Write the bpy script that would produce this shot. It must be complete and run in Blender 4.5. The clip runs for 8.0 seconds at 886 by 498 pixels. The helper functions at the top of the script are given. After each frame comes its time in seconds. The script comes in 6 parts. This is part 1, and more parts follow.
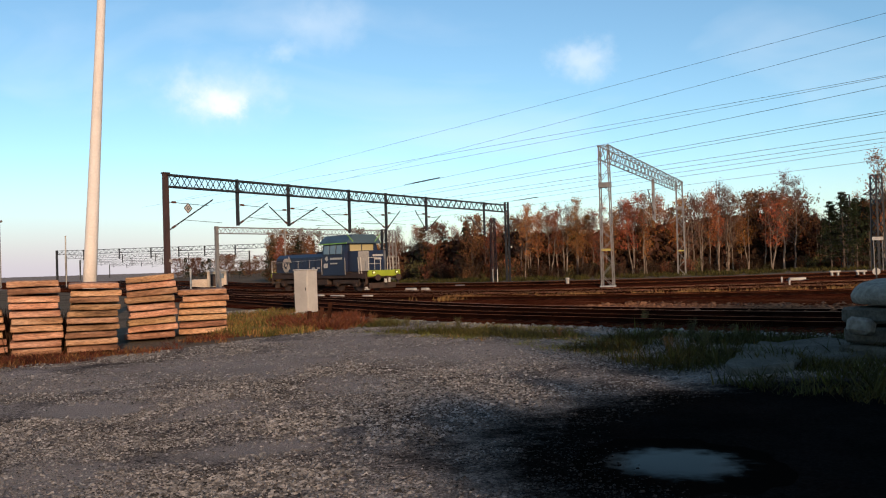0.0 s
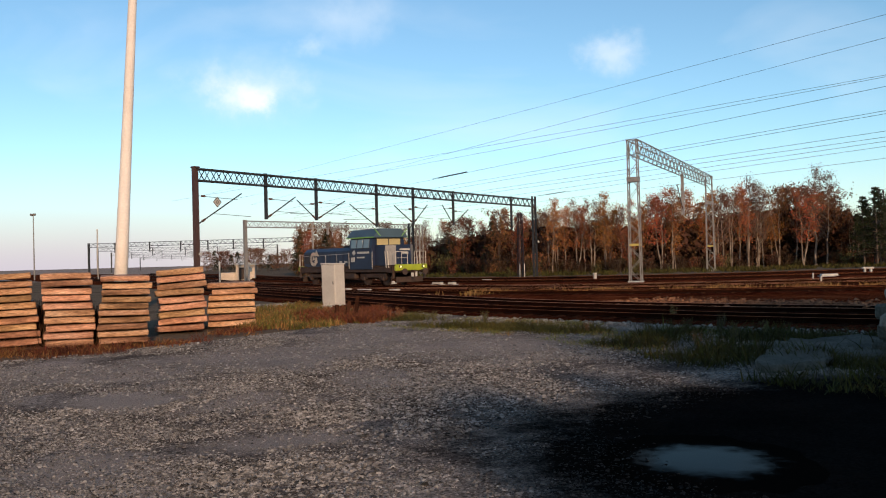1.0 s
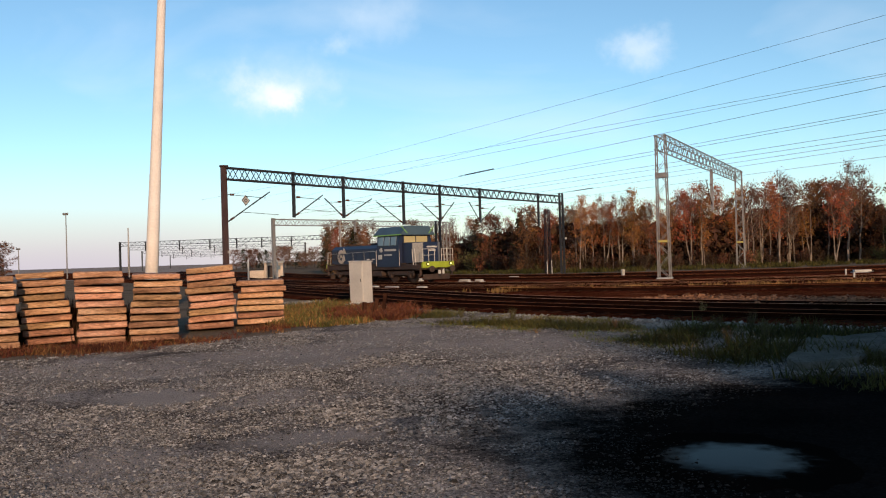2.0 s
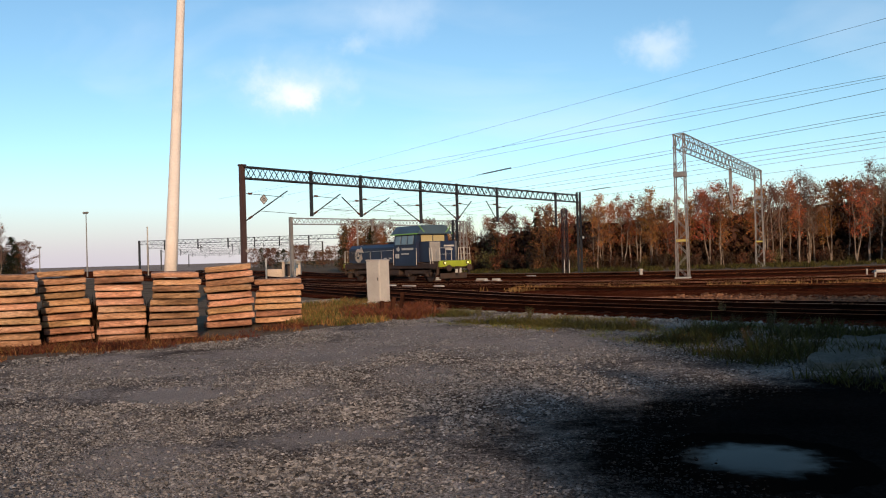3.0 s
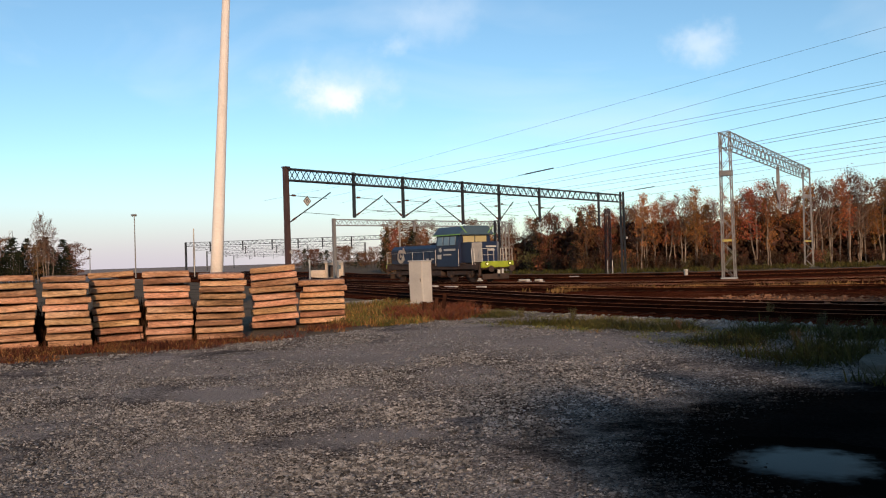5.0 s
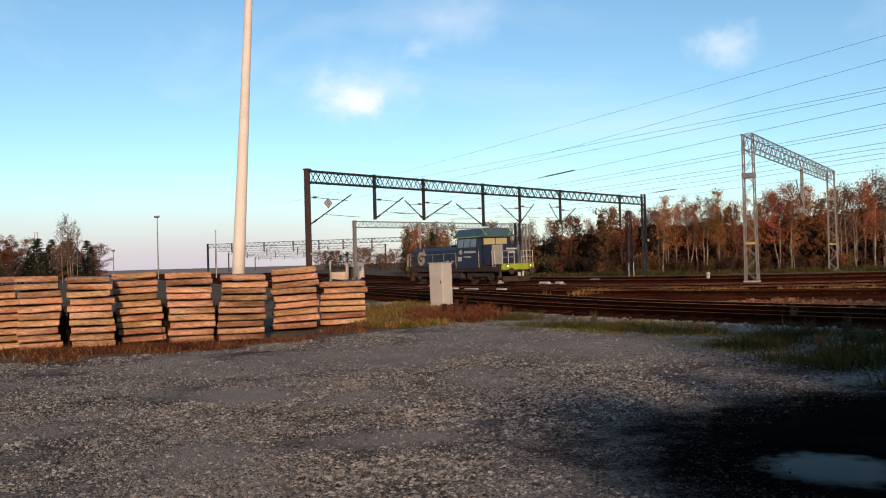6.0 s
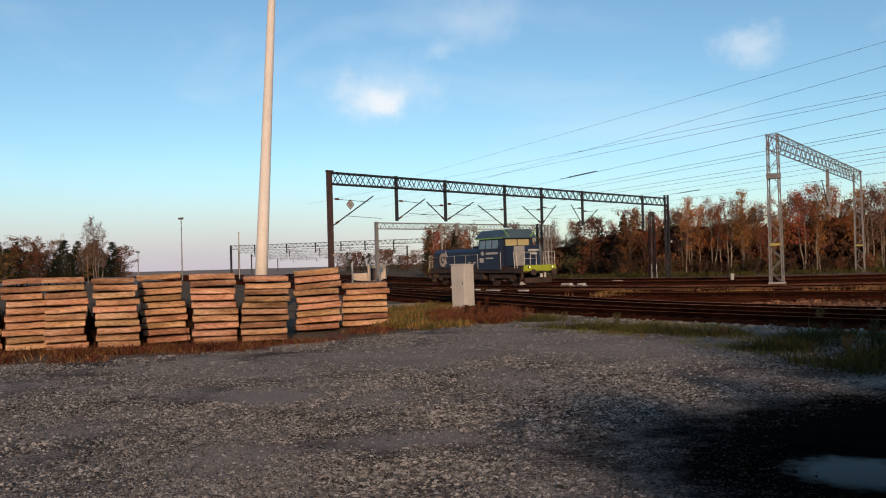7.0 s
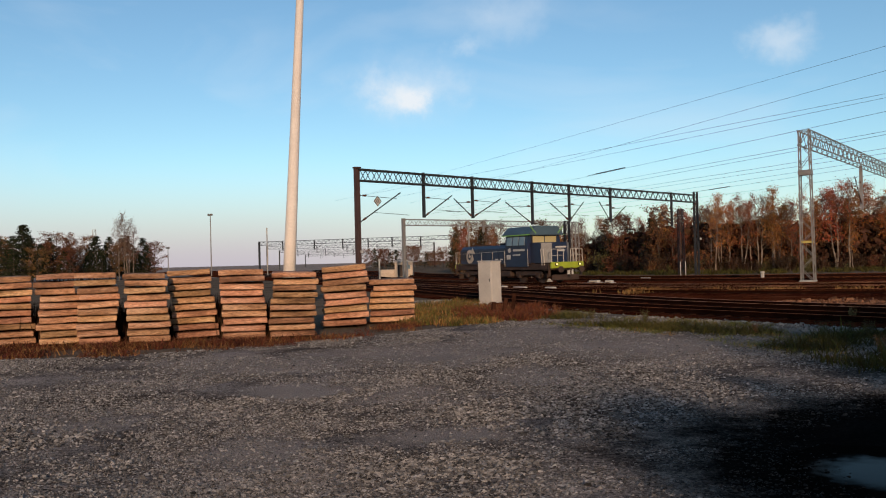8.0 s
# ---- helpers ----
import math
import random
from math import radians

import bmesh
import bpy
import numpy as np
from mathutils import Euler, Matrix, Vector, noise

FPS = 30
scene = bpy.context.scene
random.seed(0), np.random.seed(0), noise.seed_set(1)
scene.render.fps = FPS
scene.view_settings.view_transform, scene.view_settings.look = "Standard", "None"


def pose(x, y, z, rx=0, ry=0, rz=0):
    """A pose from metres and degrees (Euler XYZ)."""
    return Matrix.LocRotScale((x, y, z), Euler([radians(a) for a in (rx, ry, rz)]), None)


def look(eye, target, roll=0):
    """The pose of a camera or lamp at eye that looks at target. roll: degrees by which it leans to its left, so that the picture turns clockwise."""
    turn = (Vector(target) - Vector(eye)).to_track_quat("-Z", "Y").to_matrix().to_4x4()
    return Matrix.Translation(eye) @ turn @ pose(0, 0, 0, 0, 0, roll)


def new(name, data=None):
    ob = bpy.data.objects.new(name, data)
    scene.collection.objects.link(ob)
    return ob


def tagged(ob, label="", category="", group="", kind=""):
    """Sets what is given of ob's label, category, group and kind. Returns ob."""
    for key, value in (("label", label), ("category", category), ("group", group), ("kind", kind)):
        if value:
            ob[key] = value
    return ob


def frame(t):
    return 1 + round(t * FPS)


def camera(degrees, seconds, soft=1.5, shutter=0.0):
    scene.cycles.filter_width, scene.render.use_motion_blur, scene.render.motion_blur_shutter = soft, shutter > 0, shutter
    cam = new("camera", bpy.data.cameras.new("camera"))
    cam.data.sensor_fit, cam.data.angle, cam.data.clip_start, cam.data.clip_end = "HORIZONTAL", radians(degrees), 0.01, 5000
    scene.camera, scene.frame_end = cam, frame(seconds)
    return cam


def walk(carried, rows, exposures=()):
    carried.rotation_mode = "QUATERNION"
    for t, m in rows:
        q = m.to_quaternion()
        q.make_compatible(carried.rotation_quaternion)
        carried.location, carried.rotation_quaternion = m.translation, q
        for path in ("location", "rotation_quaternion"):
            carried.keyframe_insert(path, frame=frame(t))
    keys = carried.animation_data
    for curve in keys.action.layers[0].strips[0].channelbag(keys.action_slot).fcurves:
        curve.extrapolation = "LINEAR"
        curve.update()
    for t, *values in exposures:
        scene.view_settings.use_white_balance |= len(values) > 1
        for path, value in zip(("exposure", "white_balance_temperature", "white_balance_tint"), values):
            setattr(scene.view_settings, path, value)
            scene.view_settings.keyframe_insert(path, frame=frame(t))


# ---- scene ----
cam = camera(55.2, 8.0, soft=1.1)
EYE = 1.95
TURNS = [  # seconds, yaw, pitch, roll
    (0.0, 0.0, 1.01, 1.74), (0.5, 0.92, 0.79, 1.66), (1.0, 1.82, 0.68, 1.49), (1.5, 2.88, 0.57, 1.72),
    (3.0, 4.79, 0.51, 1.61), (3.5, 5.53, 0.47, 1.99), (4.0, 6.04, 0.58, 1.91), (4.5, 6.82, 0.57, 1.82),
    (6.0, 8.98, 0.83, 1.57), (6.5, 9.62, 0.84, 1.52), (7.0, 10.44, 0.96, 1.57), (7.5, 11.38, 0.87, 1.67),
    (8.0, 12.26, 0.78, 1.39)]
walk(cam, [(t, pose(-0.07 * t / 8, 0, EYE) @ pose(0, 0, 0, 0, 0, yaw) @ pose(0, 0, 0, 90 + pitch) @ pose(0, 0, 0, 0, 0, -roll))
           for t, yaw, pitch, roll in TURNS], [(0.0, -0.02), (4.5, -0.04), (6.5, -0.08), (7.0, -0.27), (8.0, -0.32)])

# ---------------------------------------------------------------- world, sun, exposure
SUN_AZ, SUN_EL = radians(163), radians(12)   # azimuth clockwise from +y: behind the camera, to its right


def node(tree, kind, **values):
    n = tree.nodes.new(kind)
    for key, value in values.items():
        if key == "operation":
            n.operation = value
        else:
            n.inputs[key].default_value = value
    return n


def make_world():
    w = bpy.data.worlds.new("sky")
    scene.world = w
    w.use_nodes = True
    t = w.node_tree
    bg = t.nodes["Background"]
    sky = t.nodes.new("ShaderNodeTexSky")
    sky.sky_type, sky.sun_disc = "NISHITA", False
    sky.sun_elevation, sky.sun_rotation = SUN_EL, SUN_AZ
    sky.air_density, sky.dust_density, sky.ozone_density = 0.9, 0.15, 3.0
    co = t.nodes.new("ShaderNodeTexCoord")
    # thin wisps of cloud over the whole sky, with two denser puffs
    m = t.nodes.new("ShaderNodeMapping")
    m.inputs["Scale"].default_value = (2.2, 2.2, 6.0)
    t.links.new(co.outputs["Generated"], m.inputs["Vector"])
    nz = node(t, "ShaderNodeTexNoise", Scale=1.6, Detail=5.0, Roughness=0.5, Distortion=0.6)
    t.links.new(m.outputs[0], nz.inputs["Vector"])
    ramp = t.nodes.new("ShaderNodeMapRange")
    ramp.inputs["From Min"].default_value, ramp.inputs["From Max"].default_value = 0.52, 0.85
    ramp.inputs["To Max"].default_value = 0.3
    t.links.new(nz.outputs[0], ramp.inputs["Value"])
    total = ramp.outputs[0]
    for d, inner, gain in PUFFS:
        dot = t.nodes.new("ShaderNodeVectorMath")
        dot.operation = "DISTANCE"
        sc = t.nodes.new("ShaderNodeVectorMath")
        sc.operation = "MULTIPLY"
        sc.inputs[1].default_value = (1, 1, 1.7)
        wob = t.nodes.new("ShaderNodeVectorMath")
        wob.operation = "MULTIPLY_ADD"
        nv = node(t, "ShaderNodeTexNoise", Scale=15.0, Detail=7.0, Roughness=0.6)
        t.links.new(co.outputs["Generated"], nv.inputs["Vector"])
        t.links.new(nv.outputs["Color"], wob.inputs[0])
        wob.inputs[1].default_value = (0.13, 0.13, 0.07)
        t.links.new(co.outputs["Generated"], wob.inputs[2])
        t.links.new(wob.outputs[0], sc.inputs[0])
        t.links.new(sc.outputs[0], dot.inputs[0])
        dot.inputs[1].default_value = (d[0] + 0.065, d[1] + 0.065, (d[2] + 0.035) * 1.7)
        mr = t.nodes.new("ShaderNodeMapRange")
        mr.interpolation_type = "SMOOTHSTEP"
        mr.inputs["From Min"].default_value, mr.inputs["From Max"].default_value = inner, 0.0
        mr.inputs["To Min"].default_value, mr.inputs["To Max"].default_value = 0.0, gain
        t.links.new(dot.outputs["Value"], mr.inputs["Value"])
        add = t.nodes.new("ShaderNodeMath")
        add.operation = "ADD"
        add.use_clamp = True
        t.links.new(total, add.inputs[0])
        t.links.new(mr.outputs[0], add.inputs[1])
        total = add.outputs[0]
    tint = t.nodes.new("ShaderNodeMix")
    tint.data_type, tint.blend_type = "RGBA", "MULTIPLY"
    tint.inputs["Factor"].default_value = 1.0
    tint.inputs["B"].default_value = SKY_TINT
    t.links.new(sky.outputs[0], tint.inputs["A"])
    mix = t.nodes.new("ShaderNodeMix")
    mix.data_type = "RGBA"
    mix.inputs["B"].default_value = CLOUD
    t.links.new(total, mix.inputs["Factor"])
    t.links.new(tint.outputs["Result"], mix.inputs["A"])
    # lilac evening haze low over the far end of the yard
    sep = t.nodes.new("ShaderNodeSeparateXYZ")
    t.links.new(co.outputs["Generated"], sep.inputs[0])
    low, west, both = t.nodes.new("ShaderNodeMapRange"), t.nodes.new("ShaderNodeMapRange"), t.nodes.new("ShaderNodeMath")
    for n, a, b, source in ((low, 0.13, -0.01, "Z"), (west, 0.25, -0.45, "X")):
        n.interpolation_type = "SMOOTHSTEP"
        n.inputs["From Min"].default_value, n.inputs["From Max"].default_value = a, b
        t.links.new(sep.outputs[source], n.inputs["Value"])
    west.inputs["To Min"].default_value = 0.35
    both.operation = "MULTIPLY"
    t.links.new(low.outputs[0], both.inputs[0])
    t.links.new(west.outputs[0], both.inputs[1])
    haze = t.nodes.new("ShaderNodeMix")
    haze.data_type = "RGBA"
    haze.inputs["B"].default_value = HAZE
    t.links.new(both.outputs[0], haze.inputs["Factor"])
    t.links.new(mix.outputs["Result"], haze.inputs["A"])
    t.links.new(haze.outputs["Result"], bg.inputs["Color"])
    bg.inputs["Strength"].default_value = 0.172


SKY_TINT = (1.10, 1.13, 1.03, 1)
HAZE = (4.1, 3.75, 4.15, 1)
CLOUD = (6.0, 6.4, 6.8, 1)
PUFFS = [((-0.275, 0.94, 0.206), 0.045, 0.35), ((-0.250, 0.95, 0.191), 0.05, 0.6), ((-0.228, 0.956, 0.183), 0.035, 0.45), ((-0.21, 0.955, 0.205), 0.06, 0.25), ((-0.25, 0.945, 0.20), 0.10, 0.3),
         ((0.161, 0.959, 0.232), 0.055, 0.5), ((-0.177, 0.952, 0.249), 0.035, 0.3), ((-0.12, 0.955, 0.27), 0.07, 0.25)]
make_world()
sun = new("sun", bpy.data.lights.new("sun", "SUN"))
sun.data.energy, sun.data.angle, sun.data.color = 4.7, radians(0.8), (1.0, 0.68, 0.43)
sun.matrix_world = look((0, 0, 50), (-math.sin(SUN_AZ), -math.cos(SUN_AZ), 50 - math.tan(SUN_EL)))

# ---------------------------------------------------------------- materials


def material(name, colours, scale=3.0, rough=0.8, metal=0.0, bump=0.2, bump_scale=40.0, fine=0.35, vary=0.0, island=0.0, coord="Object", stretch=(1, 1, 1), hue=0.0, spec=0.4, pebbles=0.0, contrast=0.2, span=0.4):
    """Two-scale mottled surface: broad noise between the colours, fine grain and bump; vary: lightness spread by object, island: by loose piece."""
    mat = bpy.data.materials.new(name)
    mat.use_nodes = True
    t = mat.node_tree
    p = t.nodes["Principled BSDF"]
    co = t.nodes.new("ShaderNodeTexCoord")
    mp = t.nodes.new("ShaderNodeMapping")
    mp.inputs["Scale"].default_value = stretch
    t.links.new(co.outputs[coord], mp.inputs["Vector"])
    vec = mp.outputs[0]
    if vary or island:
        shift = t.nodes.new("ShaderNodeVectorMath")
        shift.operation = "ADD"
        info = t.nodes.new("ShaderNodeObjectInfo")
        sc = t.nodes.new("ShaderNodeMath")
        sc.operation = "MULTIPLY"
        sc.inputs[1].default_value = 37.0
        t.links.new(info.outputs["Random"], sc.inputs[0])
        t.links.new(vec, shift.inputs[0])
        t.links.new(sc.outputs[0], shift.inputs[1])
        vec = shift.outputs[0]
    broad = node(t, "ShaderNodeTexNoise", Scale=scale, Detail=6.0, Roughness=0.6)
    grain = node(t, "ShaderNodeTexNoise", Scale=bump_scale, Detail=4.0, Roughness=0.65)
    for n in (broad, grain):
        t.links.new(vec, n.inputs["Vector"])
    ramp = t.nodes.new("ShaderNodeValToRGB")
    els = ramp.color_ramp.elements
    while len(els) < len(colours):
        els.new(0.5)
    for i, c in enumerate(colours):
        els[i].position = 0.5 - span / 2 + span * i / max(1, len(colours) - 1)
        els[i].color = (*c, 1)
    t.links.new(broad.outputs[0], ramp.inputs[0])
    mul = t.nodes.new("ShaderNodeMix")
    mul.data_type, mul.blend_type = "RGBA", "MULTIPLY"
    mul.inputs["Factor"].default_value = 1.0
    mr = t.nodes.new("ShaderNodeMapRange")
    mr.inputs["From Min"].default_value, mr.inputs["From Max"].default_value = 0.5 - contrast, 0.5 + contrast
    mr.inputs["To Min"].default_value, mr.inputs["To Max"].default_value = 1 - fine, 1 + fine
    t.links.new(grain.outputs[0], mr.inputs["Value"])
    t.links.new(ramp.outputs[0], mul.inputs["A"])
    t.links.new(mr.outputs[0], mul.inputs["B"])
    colour = mul.outputs["Result"]
    if pebbles:
        vo = node(t, "ShaderNodeTexVoronoi", Scale=pebbles, Randomness=1.0)
        t.links.new(vec, vo.inputs["Vector"])
        pr = t.nodes.new("ShaderNodeMapRange")
        pr.inputs["To Min"].default_value, pr.inputs["To Max"].default_value = 0.2, 1.9
        even = t.nodes.new("ShaderNodeMapRange")   # trodden pale patches show few single stones
        even.inputs["From Min"].default_value, even.inputs["From Max"].default_value = 0.48, 0.62
        even.inputs["To Min"].default_value, even.inputs["To Max"].default_value = 1.0, 0.5
        t.links.new(broad.outputs[0], even.inputs["Value"])
        t.links.new(vo.outputs["Color"], pr.inputs["Value"])
        pm = t.nodes.new("ShaderNodeMix")
        pm.data_type, pm.blend_type = "RGBA", "MULTIPLY"
        t.links.new(even.outputs[0], pm.inputs["Factor"])
        t.links.new(colour, pm.inputs["A"])
        t.links.new(pr.outputs[0], pm.inputs["B"])
        colour = pm.outputs["Result"]
    for amount, source in ((vary, "o"), (island, "i")):
        if not amount:
            continue
        rnd = t.nodes.new("ShaderNodeObjectInfo").outputs["Random"] if source == "o" else t.nodes.new("ShaderNodeNewGeometry").outputs["Random Per Island"]
        hsv = t.nodes.new("ShaderNodeHueSaturation")
        r2 = t.nodes.new("ShaderNodeMapRange")
        r2.inputs["To Min"].default_value, r2.inputs["To Max"].default_value = 1 - amount, 1 + amount
        t.links.new(rnd, r2.inputs["Value"])
        t.links.new(r2.outputs[0], hsv.inputs["Value"])
        if hue:
            r3 = t.nodes.new("ShaderNodeMapRange")
            r3.inputs["To Min"].default_value, r3.inputs["To Max"].default_value = 0.5 - hue, 0.5 + hue
            frac = t.nodes.new("ShaderNodeMath")
            frac.operation = "FRACT"
            m2 = t.nodes.new("ShaderNodeMath")
            m2.operation = "MULTIPLY"
            m2.inputs[1].default_value = 7.31
            t.links.new(rnd, m2.inputs[0])
            t.links.new(m2.outputs[0], frac.inputs[0])
            t.links.new(frac.outputs[0], r3.inputs["Value"])
            t.links.new(r3.outputs[0], hsv.inputs["Hue"])
        t.links.new(colour, hsv.inputs["Color"])
        colour = hsv.outputs[0]
    t.links.new(colour, p.inputs["Base Color"])
    p.inputs["Roughness"].default_value, p.inputs["Metallic"].default_value = rough, metal
    p.inputs["Specular IOR Level"].default_value = spec
    if bump:
        b = node(t, "ShaderNodeBump", Strength=bump, Distance=0.02)
        t.links.new(grain.outputs[0], b.inputs["Height"])
        t.links.new(b.outputs[0], p.inputs["Normal"])
    return mat


M = {}
M["earth"] = material("dry_grass_earth", [(0.085, 0.063, 0.045), (0.165, 0.126, 0.092), (0.12, 0.096, 0.062)], scale=0.25, bump_scale=9, bump=0.4, spec=0.0)
M["gravel"] = material("gravel_yard", [(0.075, 0.06, 0.051), (0.17, 0.138, 0.117), (0.295, 0.242, 0.206)], span=0.26, scale=0.5, bump_scale=34, fine=0.5, bump=0.8, spec=0.0, pebbles=27, contrast=0.12)
M["haze_ground"] = material("pale_haze_ground", [(0.26, 0.205, 0.17), (0.40, 0.325, 0.275)], scale=0.05, bump_scale=2, bump=0.3, spec=0.0)
M["stone"] = material("gravel_stone", [(0.067, 0.063, 0.0605), (0.207, 0.196, 0.188)], scale=6, island=0.85, bump=0, spec=0.1)
M["ballast"] = material("rusty_ballast", [(0.03, 0.0075, 0.0034), (0.08, 0.02, 0.0082), (0.13, 0.04, 0.0175)], scale=0.35, bump_scale=18, fine=0.5, bump=0.9, spec=0.0, pebbles=14, contrast=0.12)
M["ballast_stone"] = material("ballast_stone", [(0.016, 0.0045, 0.002), (0.038, 0.011, 0.005)], scale=5, island=0.6, bump=0, spec=0.0)
M["grey_stone"] = material("clean_ballast_stone", [(0.12, 0.112, 0.1), (0.22, 0.21, 0.19)], scale=5, island=0.6, bump=0)
M["rail"] = material("rusty_rail", [(0.006, 0.002, 0.001), (0.018, 0.0058, 0.003)], scale=2, rough=0.8, bump_scale=60, spec=0.02)
M["bed"] = material("oily_track_bed", [(0.018, 0.0046, 0.0025), (0.046, 0.0112, 0.0056), (0.09, 0.025, 0.0118)], scale=0.5, bump_scale=16, fine=0.5, bump=0.9, spec=0.0, pebbles=14, contrast=0.12)
M["rail_head"] = material("worn_rail_head", [(0.32, 0.14, 0.075), (0.46, 0.24, 0.145)], scale=1, rough=0.7, spec=0.12, bump=0)
M["rail_dull"] = material("dull_rail_head", [(0.15, 0.05, 0.022), (0.27, 0.1, 0.05)], scale=1, rough=0.8, spec=0.03, bump=0)
M["sleeper"] = material("track_sleeper", [(0.02, 0.009, 0.006), (0.05, 0.021, 0.0125)], scale=3, vary=0.35, bump_scale=30, spec=0.0)
M["slab"] = material("stacked_timber", [(0.11, 0.054, 0.03), (0.33, 0.176, 0.097), (0.5, 0.31, 0.2)], scale=1.5, vary=0.34, bump_scale=18, fine=0.4, bump=0.8, stretch=(0.45, 1, 2.2), hue=0.014, contrast=0.14, spec=0.15)
M["spacer"] = material("spacer_batten", [(0.28, 0.2, 0.14), (0.44, 0.33, 0.24)], scale=4, vary=0.3)
M["cabinet"] = material("cabinet_paint", [(0.36, 0.325, 0.29), (0.46, 0.42, 0.375)], scale=1.2, rough=0.5, bump_scale=12, bump=0.05, fine=0.06)
M["concrete"] = material("aged_concrete", [(0.30, 0.29, 0.27), (0.42, 0.41, 0.38)], scale=2, bump_scale=25, bump=0.4)
M["pole"] = material("pole_concrete", [(0.56, 0.49, 0.43), (0.68, 0.60, 0.53)], scale=0.8, bump_scale=14, bump=0.1, fine=0.08, rough=0.7)
M["steel_dark"] = material("dark_painted_steel", [(0.012, 0.014, 0.018), (0.03, 0.03, 0.032)], scale=2, rough=0.6, bump=0.1)
M["steel_brown"] = material("brown_painted_steel", [(0.038, 0.019, 0.016), (0.066, 0.034, 0.028)], scale=1.5, rough=0.6, bump=0.1)
M["steel_grey"] = material("galvanised_steel", [(0.17, 0.155, 0.145), (0.28, 0.26, 0.24)], scale=2, rough=0.5, metal=0.35, bump=0.1)
M["wire"] = material("wire", [(0.12, 0.14, 0.15), (0.17, 0.19, 0.2)], scale=2, rough=0.6, bump=0)
M["white"] = material("white_paint", [(0.3, 0.275, 0.25), (0.48, 0.45, 0.41)], scale=3, rough=0.55, bump=0.1)
M["red"] = material("red_paint", [(0.32, 0.05, 0.03), (0.42, 0.08, 0.05)], scale=3, rough=0.55, bump=0.1)
M["yellow"] = material("yellow_plate", [(0.36, 0.29, 0.07), (0.45, 0.37, 0.1)], scale=3, rough=0.5, bump=0)
M["insulator"] = material("brown_glaze", [(0.08, 0.03, 0.02), (0.12, 0.05, 0.03)], rough=0.25, bump=0)


def add_mud_and_shade(mat, most=0.98):
    """Wet mud in the yard's corner gravel, blackened to paint shade too; ragged edge."""
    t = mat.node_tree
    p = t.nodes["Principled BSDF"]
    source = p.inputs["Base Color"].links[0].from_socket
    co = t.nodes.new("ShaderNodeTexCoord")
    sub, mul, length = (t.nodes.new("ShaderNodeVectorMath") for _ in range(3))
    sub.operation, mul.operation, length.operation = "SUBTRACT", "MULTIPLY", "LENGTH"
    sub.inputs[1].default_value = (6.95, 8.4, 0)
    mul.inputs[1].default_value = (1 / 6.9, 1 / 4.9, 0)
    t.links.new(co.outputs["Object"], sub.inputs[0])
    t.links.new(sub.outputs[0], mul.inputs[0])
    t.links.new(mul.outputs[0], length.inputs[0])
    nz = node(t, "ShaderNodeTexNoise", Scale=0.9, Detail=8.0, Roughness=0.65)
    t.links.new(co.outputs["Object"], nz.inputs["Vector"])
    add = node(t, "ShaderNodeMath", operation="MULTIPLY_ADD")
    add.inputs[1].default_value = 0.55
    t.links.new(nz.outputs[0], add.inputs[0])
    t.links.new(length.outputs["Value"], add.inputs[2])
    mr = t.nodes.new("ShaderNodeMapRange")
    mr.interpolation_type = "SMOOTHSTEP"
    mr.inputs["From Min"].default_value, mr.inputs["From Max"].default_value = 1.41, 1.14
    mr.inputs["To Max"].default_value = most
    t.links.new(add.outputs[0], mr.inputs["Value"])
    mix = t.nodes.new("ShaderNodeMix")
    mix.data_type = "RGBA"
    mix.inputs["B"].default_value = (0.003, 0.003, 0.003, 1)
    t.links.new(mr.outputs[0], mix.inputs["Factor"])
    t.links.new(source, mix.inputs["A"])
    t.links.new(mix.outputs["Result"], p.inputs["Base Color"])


# trodden patches of pale dust and patches of coarse stones: middle, radii, turn in degrees
DUST = [((-5.0, 12.2), (0.85, 0.7), 0), ((-3.35, 12.0), (0.45, 0.95), -25), ((-2.05, 9.25), (0.8, 0.42), 15), ((-3.9, 8.2), (0.5, 0.7), 0), ((-1.8, 14.3), (0.55, 1.1), 0),
        ((-7.3, 15.4), (2.2, 1.1), 0), ((-4.2, 17.6), (2.6, 2.0), 20), ((-6.8, 9.2), (0.5, 0.5), 0), ((0.0, 18.6), (2.2, 2.4), -20), ((-2.4, 21.5), (2.0, 2.2), 0)]
COARSE = [((-1.4, 10.9), (1.2, 0.95), 0), ((-0.5, 9.9), (1.0, 0.7), 0), ((-5.6, 11.2), (0.5, 0.6), 0), ((-4.1, 12.0), (0.35, 0.6), 0), ((-1.7, 7.8), (0.9, 0.5), 20), ((0.4, 13.2), (1.3, 1.8), 0),
          ((-7.2, 8.6), (0.9, 0.9), 0), ((-1.9, 16.2), (0.9, 1.0), 0)]


